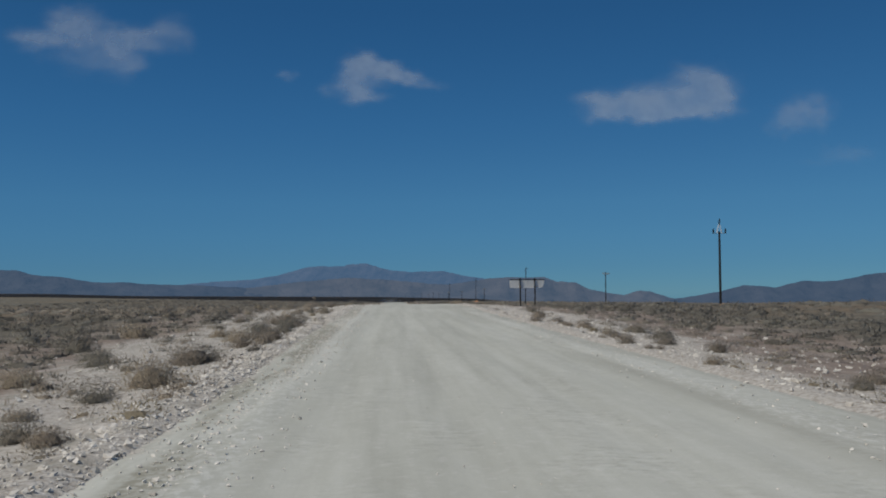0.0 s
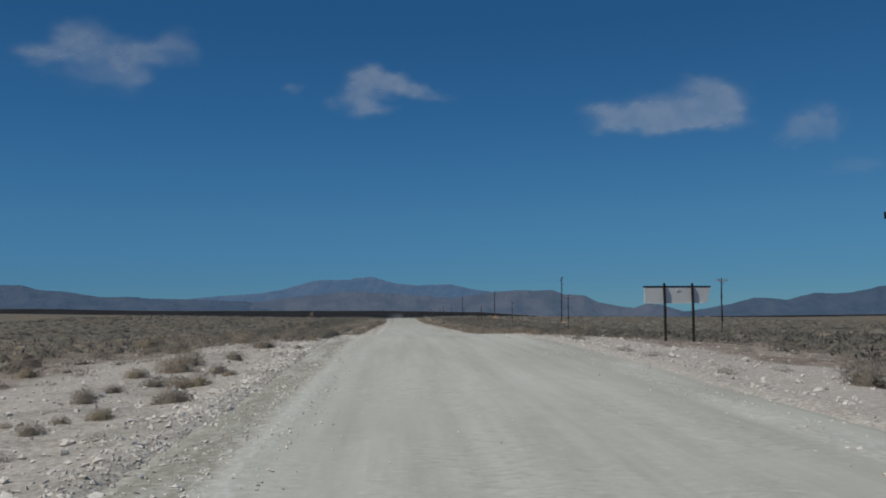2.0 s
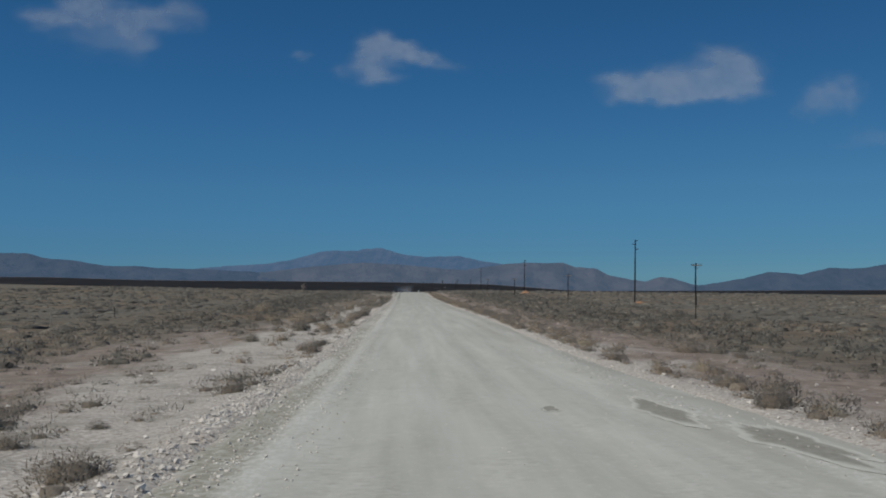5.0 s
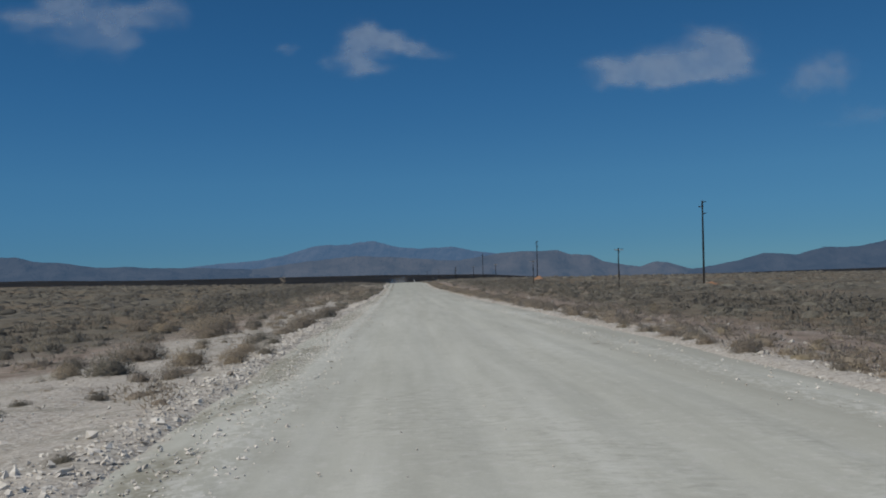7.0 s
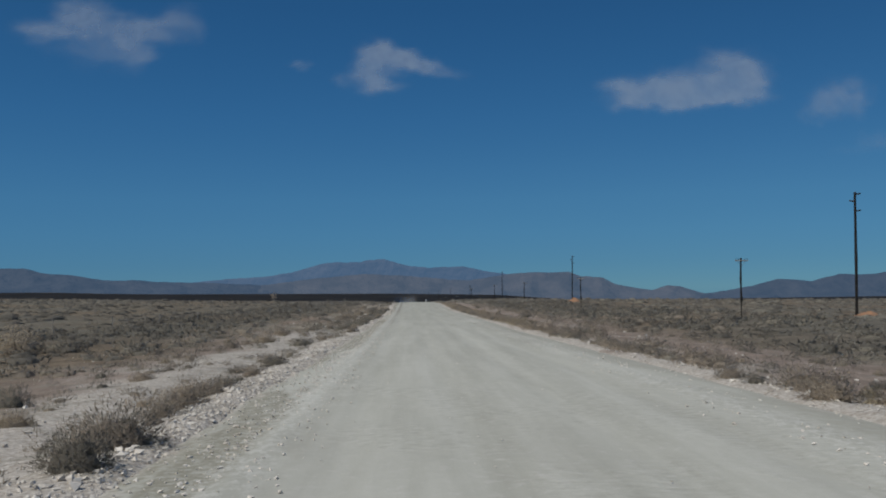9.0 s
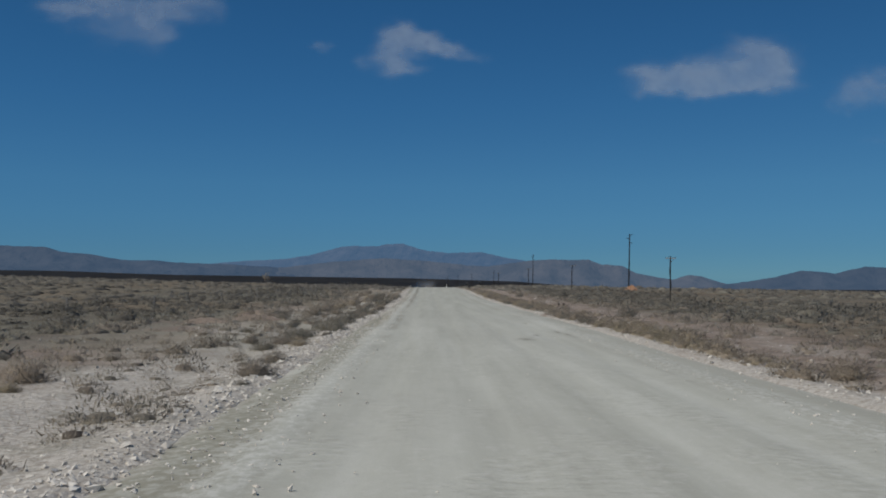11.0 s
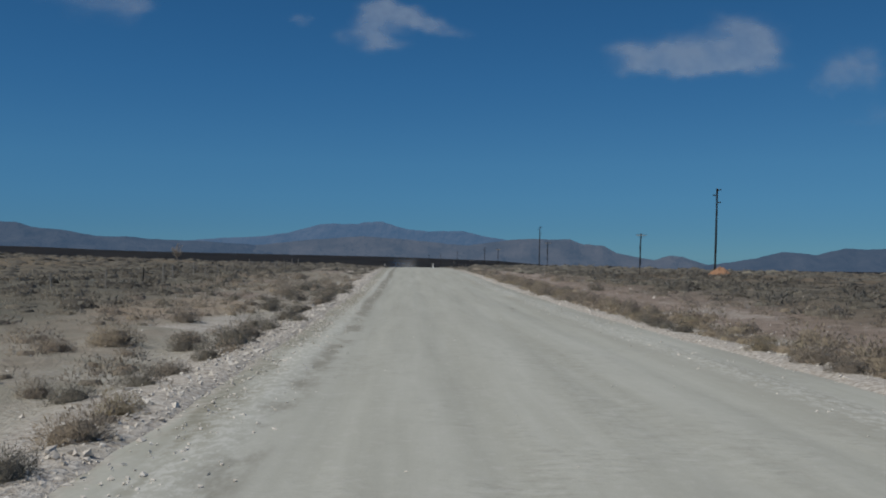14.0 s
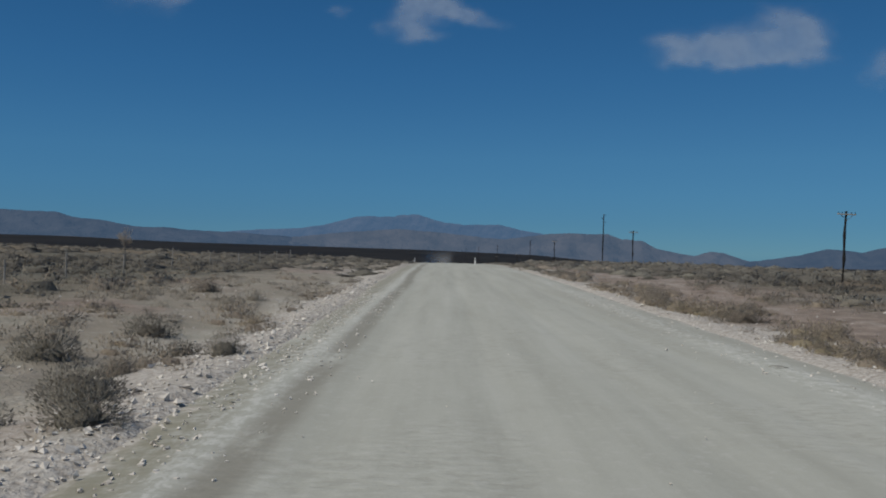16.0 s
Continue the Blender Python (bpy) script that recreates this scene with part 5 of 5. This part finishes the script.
def wanted(x, y):
    """How thickly scrub grows at a place, 0 to 1."""
    out = outside(x, y)
    clump = rough(x * 0.16, y * 0.16, 71, 3)
    bare = rough(x * 0.045, y * 0.045, 77, 2)
    early = smooth(105, 60, y) * smooth(16, 34, y)
    belt = np.where(x > 0, smooth(4.0, 6.5, out), smooth(5.5, 10.0, out - 4.0 * smooth(112, 128, y) * smooth(190, 165, y)))
    v = (0.3 + (0.34 + 0.12 * smooth(225, 250, y)) * (x < 0) + 0.7 * np.where(early > 0.5, smooth(3, 12, out), belt)) * smooth(0.25, 0.52, clump + 0.08 + 0.28 * belt) * (0.65 + 0.6 * smooth(0.35, 0.6, bare + 0.25 * belt))
    v = v * (1 + 0.9 * smooth(30, 18, y) * (x < 0))
    edge = smooth(0.3, 0.6, out) * smooth(np.where(x > 0, 3.6, 2.4), 1.4, out) * (1 - early) * smooth(0.25, 0.5, rough(x * 0.2, y * 0.12, 79, 2) + 0.06 * (x > 0))
    for mx, my in ((45.7, 119.9), (36.8, 235.8), (34.1, 347.6)):
        v = v * (np.hypot(x - mx, (y - my) * 0.5) > 2.0)
    v = v * (1 - 0.85 * smooth(225, 240, y) * (x > 0) * smooth(1.9, 2.5, out) * smooth(4.6, 3.8, out + 1.2 * (rough(y * 0.09, 3.0, 61, 2) - 0.5)))
    v = np.maximum(v, 0.85 * smooth(-9.8, -12.5, x + 3.0 * (rough(y * 0.07, 5.0, 63, 2) - 0.5)) * smooth(236, 256, y) * smooth(-60, -40, x))
    open_soil = smooth(124, 129, y) * smooth(148, 143, y) * (x < 0) * smooth(9.0, 5.5, out)
    return np.where(out < 0.4, 0, np.clip((v + 0.8 * edge) * (1 - 0.68 * open_soil), 0, 1))


def scatter(n, x0, x1, y0, y1):
    x, y = rng.uniform(x0, x1, n), rng.uniform(y0, y1, n)
    keep = rng.random(n) < wanted(x, y)
    return x[keep], y[keep]


# nearest shrubs, singly
near_count = 0
ax, ay = scatter(2600, -9, 12.5, 4, 330)
for x, y in zip(ax, ay):
    if near_count >= 40:
        break
    if not (107 < y < 133 or 186 < y < 223):
        continue
    w = float(np.clip(rng.lognormal(-0.55, 0.4), 0.22, 1.3))
    if any(abs(x - a) < 0.45 * (w + c) and abs(y - b) < 0.45 * (w + c) for a, b, c in taken):
        continue
    out = float(outside(x, y))
    if w * 0.5 > out:
        continue
    shrub(float(x), float(y), w, int(rng.integers(0, 7)), "low dry grey-brown shrub on stony soil", float(rng.uniform(0.75, 1.15)))
    taken.append((x, y, w))
    near_count += 1


def thicket(name, xs, ys, width, count, size, label, tall=0.5, lift=1.0, cool=0.0, warm=1.0, sides=7, rings=2, heart=0.76, slim=0.22, heart_shade=0.35):
    """Many shrubs in one mesh, each a dome of blades round its heart."""
    zs = land_z(xs, ys)
    model = [bush(tall, v * 0.9, count, size, lift, 0.6, sides, rings, heart, slim) for v in range(14)]
    points, faces, hearts, ways, start = [], [], [], [], 0
    for k, (x, y, z) in enumerate(zip(xs, ys, zs)):
        heart_count, co, tri, facing = model[k % 14]
        # how much inner shade goes into each heart's colour
        hearts.append((np.arange(len(co)) < heart_count) * heart_shade)
        t = rng.uniform(0, 2 * math.pi)
        c, s = math.cos(t), math.sin(t)
        turn = np.diag([rng.uniform(0.8, 1.25), 1, rng.uniform(0.7, 1.2)]) @ np.array([[c, s, 0], [-s, c, 0], [0, 0, 1]])
        points.append((co @ turn) * width[k] + np.array([x, y, z - 0.03]))
        ways.append(unit(facing @ turn))
        faces.append(tri + start)
        start += len(co)
    me = leafy(name, np.concatenate(points), np.concatenate(faces), np.concatenate(ways))
    drift = smooth(0.3, 0.7, 0.6 * rough(xs * 0.035, ys * 0.035, 91, 2) + 0.4 * rough(xs * 0.16, ys * 0.16, 93, 2))
    tone = cool + (warm - cool) * np.clip(0.55 * rng.random(len(xs)) + 0.55 * drift - 0.05, 0, 1)
    # darker, greener scrub stands off the road on the far side, and past the fence
    tone = tone * (1 - 0.5 * smooth(9, 18, xs)) * (1 - 0.12 * smooth(0, -4, xs) * smooth(110, 135, ys)) * (1 - 0.62 * smooth(-9.5, -15, xs) * smooth(150, 225, ys))
    tone = np.repeat(tone, [len(p) for p in points]).astype(np.float32)
    me.attributes.new("tone", "FLOAT", "POINT").data.foreach_set("value", tone)
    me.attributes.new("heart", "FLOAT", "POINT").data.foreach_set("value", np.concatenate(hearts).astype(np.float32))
    me.attributes.new("mass", "FLOAT", "POINT").data.foreach_set("value", np.ones(start, np.float32))
    return tagged(new(name, me), label, "scrub", kind="stuff")


def clear_of(x, y, w, reach=0.4):
    tx, ty, tw = np.array(taken).T
    ok = np.ones(len(x), bool)
    for k in range(len(x)):
        ok[k] = not np.any((np.abs(x[k] - tx) < reach * (w[k] + tw)) & (np.abs(y[k] - ty) < reach * (w[k] + tw)))
    return ok


# the verges, finely leaved
bx, by = scatter(6900, -10.5, 14, 4, 330)
bw = np.clip(rng.lognormal(-0.55, 0.4, len(bx)), 0.22, 1.05) * (1 - 0.3 * smooth(105, 60, by) * smooth(16, 34, by))
ok = clear_of(bx, by, bw) & (outside(bx, by) > bw * 0.5) & (outside(bx, by) < 7)
bx, by, bw = bx[ok], by[ok], bw[ok]
thicket("scrub", bx, by, bw, 205, 0.068, "dry grey, tan and straw-coloured scrub crowding the road's verges", 0.38, cool=0.15, sides=8, rings=2, heart=0.36, slim=0.4, heart_shade=0.2)

# a close row of small bushes along the far shoulder
n = 1500
hy = np.where(rng.random(n) < 0.6, rng.uniform(195, 345, n), rng.uniform(84, 330, n))
hx = right_edge(hy) + 0.5 + np.minimum(rng.exponential(0.95, n), 2.3)
hw = np.clip(rng.lognormal(-0.52, 0.36, n), 0.3, 1.1)
ok = clear_of(hx, hy, hw, 0.38) & (outside(hx, hy) > hw * 0.45) & (rough(hx * 0.3, hy * 0.2, 83, 2) > 0.34)
thicket("scrub", hx[ok], hy[ok], hw[ok], 240, 0.064, "row of small pale tan bushes along the gravel's shoulder", 0.42, 0.8, cool=0.5, sides=8, rings=3, heart=0.44, slim=0.44, heart_shade=0.0)

# the plain beside the road
cx, cy = scatter(11500, -24, 30, 4, 345)
ok = outside(cx, cy) >= 7
cx, cy = cx[ok], cy[ok]
cw = np.clip(rng.lognormal(-0.2, 0.45, len(cx)), 0.25, 2.0)
thicket("scrub", cx, cy, cw, 46, 0.108, "dry grey and tan scrub covering the plain beside the road", 0.25, 0.75, warm=0.72, heart=0.52, slim=0.46, heart_shade=0.1)

dx, dy = scatter(5600, -100, -24, 10, 425)
ex, ey = scatter(6200, 30, 125, 10, 425)
fx, fy = scatter(2200, -24, 30, 335, 425)
dx, dy = np.concatenate([dx, ex, fx]), np.concatenate([dy, ey, fy])
dw = np.clip(rng.lognormal(0.1, 0.45, len(dx)), 0.35, 2.6)
thicket("scrub", dx, dy, dw, 8, 0.12, "low grey-brown scrub out on the plain", 0.18, 0.5, 0.0, 0.6, 6, 1, 0.9, 0.5, 0.0)

# tufts and seedlings between the shrubs
tx, ty = scatter(8200, -14, 16, 3, 330)
tw = np.clip(rng.lognormal(-1.6, 0.4, len(tx)), 0.1, 0.4)
ok = outside(tx, ty) > 0.45
thicket("tufts", tx[ok], ty[ok], tw[ok], 15, 0.32, "small dry tufts dotted over the stony soil", 0.45, cool=0.3, sides=5, rings=1, heart=0.3, slim=0.14)


# ---- a small ragged tree by the fence ----
def small_tree(x, y):
    p = thing("small_tree", x, y, gz(x, y), "small sparse grey-green tree standing above the scrub", "tree")
    bm = tube(bmesh.new(), [(0, 0, -0.2), (0.08, 0, 0.8), (-0.05, 0.05, 1.7)], [0.09, 0.07, 0.05], 7)
    tips = []
    for k in range(11):
        a = k * 2.4
        start = Vector((0.02, 0, 0.7 + 0.1 * k))
        end = start + Vector((math.cos(a) * 0.6, math.sin(a) * 0.6, 0.75 + 0.25 * math.sin(k * 3.3)))
        tube(bm, [start, start.lerp(end, 0.5) + Vector((0, 0, 0.06)), end], [0.035, 0.022, 0.01], 5)
        tips += [start.lerp(end, f) for f in (0.5, 0.7, 0.85, 1.0)]
    part("trunk", bm, TWIG, p)
    c = np.repeat(np.array([tuple(t) for t in tips]), 26, axis=0) + rng.normal(size=(len(tips) * 26, 3)) * 0.14
    leaf = blades(c, rng.normal(size=c.shape) + np.array([0, 0, 0.4]), rng.uniform(0.07, 0.15, len(c)), rng.uniform(0.025, 0.05, len(c)))
    ob = new("crown", triangles("crown", leaf, FOLIAGE))
    ob.parent = p


small_tree(-31.7, 377.0)


# ---- stones ----
def pebbles(xs, ys, sizes, sink=0.25, top=None):
    """Angular stones as one mesh: squashed, jittered octahedra."""
    n = len(xs)
    base = np.array([(1, 0, 0), (0, 1, 0), (-1, 0, 0), (0, -1, 0), (0, 0, 1), (0, 0, -1)], float)
    tri = np.array([(0, 1, 4), (1, 2, 4), (2, 3, 4), (3, 0, 4), (1, 0, 5), (2, 1, 5), (3, 2, 5), (0, 3, 5)])
    v = base[None] * rng.uniform(0.6, 1.25, (n, 6, 1)) + rng.normal(size=(n, 6, 3)) * 0.16
    q = rng.normal(size=(n, 4))
    q /= np.linalg.norm(q, axis=1, keepdims=True)
    u, w = q[:, None, :3], q[:, None, 3:]
    v = v * np.array([1.15, 0.85, 0.7])
    v = v + 2 * np.cross(u, np.cross(u, v) + w * v)          # any way up
    v[..., 2] *= 0.75
    z = land_z(xs, ys) if top is None else top
    v = v * (sizes / 2)[:, None, None] + np.stack([xs, ys, z + sizes * 0.3 * (0.62 - sink)], -1)[:, None]
    return v[:, tri].reshape(-1, 3, 3)


def stones(name, tri, label):
    ob = new(name, triangles(name, tri, STONE))
    return tagged(ob, label, "stones", kind="stuff")


n = 27000
sy = rng.uniform(3, 330, n)
thin = rng.random(n) < 1 - 0.5 * smooth(165, 265, sy)
sy = sy[thin]
n = len(sy)
sx = left_edge(sy) - 0.22 + rng.normal(size=n) * 0.34
ss = np.clip(rng.lognormal(-2.85, 0.45, n), 0.03, 0.19)
n2 = 4500
ty = rng.uniform(3, 330, n2)
tx = right_edge(ty) + 0.4 + rng.normal(size=n2) * 0.35
ts = np.clip(rng.lognormal(-2.9, 0.5, n2), 0.025, 0.22)
n3 = 4500
uy = rng.uniform(3, 325, n3)
ux = np.where(rng.random(n3) < 0.75, left_edge(uy) + 0.02 + rng.exponential(0.22, n3), right_edge(uy) - rng.exponential(0.2, n3))
us = np.clip(rng.lognormal(-3.2, 0.45, n3), 0.02, 0.12)
uz = surface(ux, uy) - 0.05 * smooth(-0.6, 0.1, outside(ux, uy))
stones("berm_stones", np.concatenate([pebbles(sx, sy, ss), pebbles(tx, ty, ts), pebbles(ux, uy, us, 0.25, uz)]), "ridge of broken white stones graded to the road's edge")

n = 13000
vy = np.where(rng.random(n) < 0.45, rng.uniform(3, 110, n), rng.uniform(3, 320, n))
vx = np.where(rng.random(n) < 0.55, left_edge(vy) - 0.6 - rng.exponential(3.4, n), right_edge(vy) + 0.6 + rng.exponential(3.6, n))
vs = np.clip(rng.lognormal(-2.75, 0.5, n), 0.03, 0.28) * (0.8 + 0.3 * smooth(110, 60, vy))
stones("scattered_stones", pebbles(vx, vy, vs), "pale stones scattered over the bare verge")

n = 24000
wy = rng.uniform(3, 320, n)
lane = rng.random(n)
wx = np.where(lane < 0.78, -2.0 + rng.normal(size=n) * 0.36, np.where(lane < 0.95, 5.3 + rng.normal(size=n) * 0.4, rng.uniform(-2.6, 5.8, n)))
ws = np.clip(rng.lognormal(-3.2, 0.45, n), 0.015, np.where(lane < 0.95, 0.085, 0.03))
keep = rng.random(n) < 1 - 0.45 * smooth(190, 215, wy)
wx, wy, ws = wx[keep], wy[keep], ws[keep]
wz = road_z(wy) + 0.05 * (1 - ((wx - 1.55) / 4.6) ** 2)
stones("loose_gravel", pebbles(wx, wy, ws, 0.2, wz), "loose white gravel lying along the road")


def rock(x, y, size, seed, words="pale broken rock lying on the verge", paint=None):
    """One large angular rock."""
    bm = bmesh.new()
    bmesh.ops.create_icosphere(bm, subdivisions=2, radius=size / 2)
    for v in bm.verts:
        k = noise.noise(v.co * 2.6 / size + Vector((seed * 3.1, 0, 0)))
        v.co *= 0.8 + 0.5 * k
        v.co.z *= 0.68
    me = bpy.data.meshes.new("rock")
    bm.to_mesh(me)
    bm.free()
    me.materials.append(paint or STONE)
    ob = new("rock", me)
    ob.matrix_world = pose(x, y, gz(x, y) + size * 0.14, 0, 0, seed * 47.0)
    tagged(ob, words, "rock", "rocks on the verge")


for k in range(56):
    yy = float(rng.uniform(6, 110) if k < 36 else rng.uniform(110, 310))
    off = float(rng.exponential(3.0)) + 0.5
    xx = float(left_edge(yy)) - off if k % 5 < 3 else float(right_edge(yy)) + off
    rock(xx, yy, float(rng.uniform(0.13, 0.27) if yy < 110 else rng.uniform(0.1, 0.2)), k)
rock(9.9, 264.4, 0.45, 91, "dark weathered lump half hidden in the scrub", POLE)
rock(-3.2, 148.9, 0.2, 92, "single dark rock at the road's edge", TWIG)


# ---- stains and shallow hollows in the gravel ----
def stain(x, y, wide, long, seed):
    """A damp patch that thins out to its ragged rim."""
    n, rings = 40, (0.35, 0.65, 0.85, 1.0)
    co, wet, faces = [(0, 0, 0)], [1.0], [(0, 1 + k, 1 + (k + 1) % n) for k in range(n)]
    for j, f in enumerate(rings):
        for k in range(n):
            t = 2 * math.pi * k / n
            r = 0.35 + 1.2 * float(rough(math.cos(t) * 2.4 + 20, math.sin(t) * 2.4 + 20, seed, 4))
            px, py = f * wide / 2 * r * math.cos(t), f * long / 2 * r * math.sin(t)
            co.append((px, py, road_top(x + px, y + py) - road_top(x, y)))
            wet.append((0.95, 0.75, 0.35, 0.0)[j])
        if j:
            p, q = 1 + (j - 1) * n, 1 + j * n
            faces += [(p + k, q + k, q + (k + 1) % n, p + (k + 1) % n) for k in range(n)]
    me = mesh("gravel_stain", co, faces, STAIN, True)
    me.attributes.new("wet", "FLOAT", "POINT").data.foreach_set("value", np.array(wet, np.float32))
    ob = new("gravel_stain", me)
    ob.matrix_world = pose(x, y, road_top(x, y) + 0.006)
    tagged(ob, "dark damp stain in the pale gravel", "stain", "stains in the gravel", "structure")


STAINS = [(2.35, 81.7, 0.9, 0.75), (3.88, 85.8, 0.45, 0.5), (1.7, 84.8, 0.5, 0.7), (2.5, 84.0, 0.6, 0.35), (3.1, 95.0, 0.5, 1.2), (2.6, 92.7, 0.7, 0.7), (2.56, 90.3, 0.45, 0.5), (1.97, 89.0, 0.6, 0.5),
          (1.8, 96.2, 0.4, 0.7), (1.7, 99.5, 0.35, 0.6), (1.5, 104.0, 0.4, 0.7), (4.7, 113.6, 1.3, 6.5), (5.5, 109.6, 1.5, 7.0), (6.1, 105.4, 1.0, 5.5), (2.7, 113.7, 0.5, 1.4), (3.45, 161.4, 0.35, 0.5)]
STAINS += [(4.6, 153.0, 0.5, 0.35), (3.6, 133.5, 0.35, 0.5), (4.4, 240.0, 0.4, 0.8), (5.3, 301.0, 0.35, 0.5), (3.1, 228.7, 0.75, 0.4), (3.15, 228.1, 0.85, 0.4), (4.75, 232.9, 0.2, 2.0), (4.9, 231.3, 0.28, 1.6),
           (3.72, 230.7, 0.4, 0.45), (4.85, 229.8, 0.35, 0.35), (3.9, 284.6, 0.5, 0.55), (3.65, 282.6, 0.4, 0.4)]
for k, (x, y, w, g) in enumerate(STAINS):
    stain(x, y, w * 0.72, g * 0.72, 200 + k)
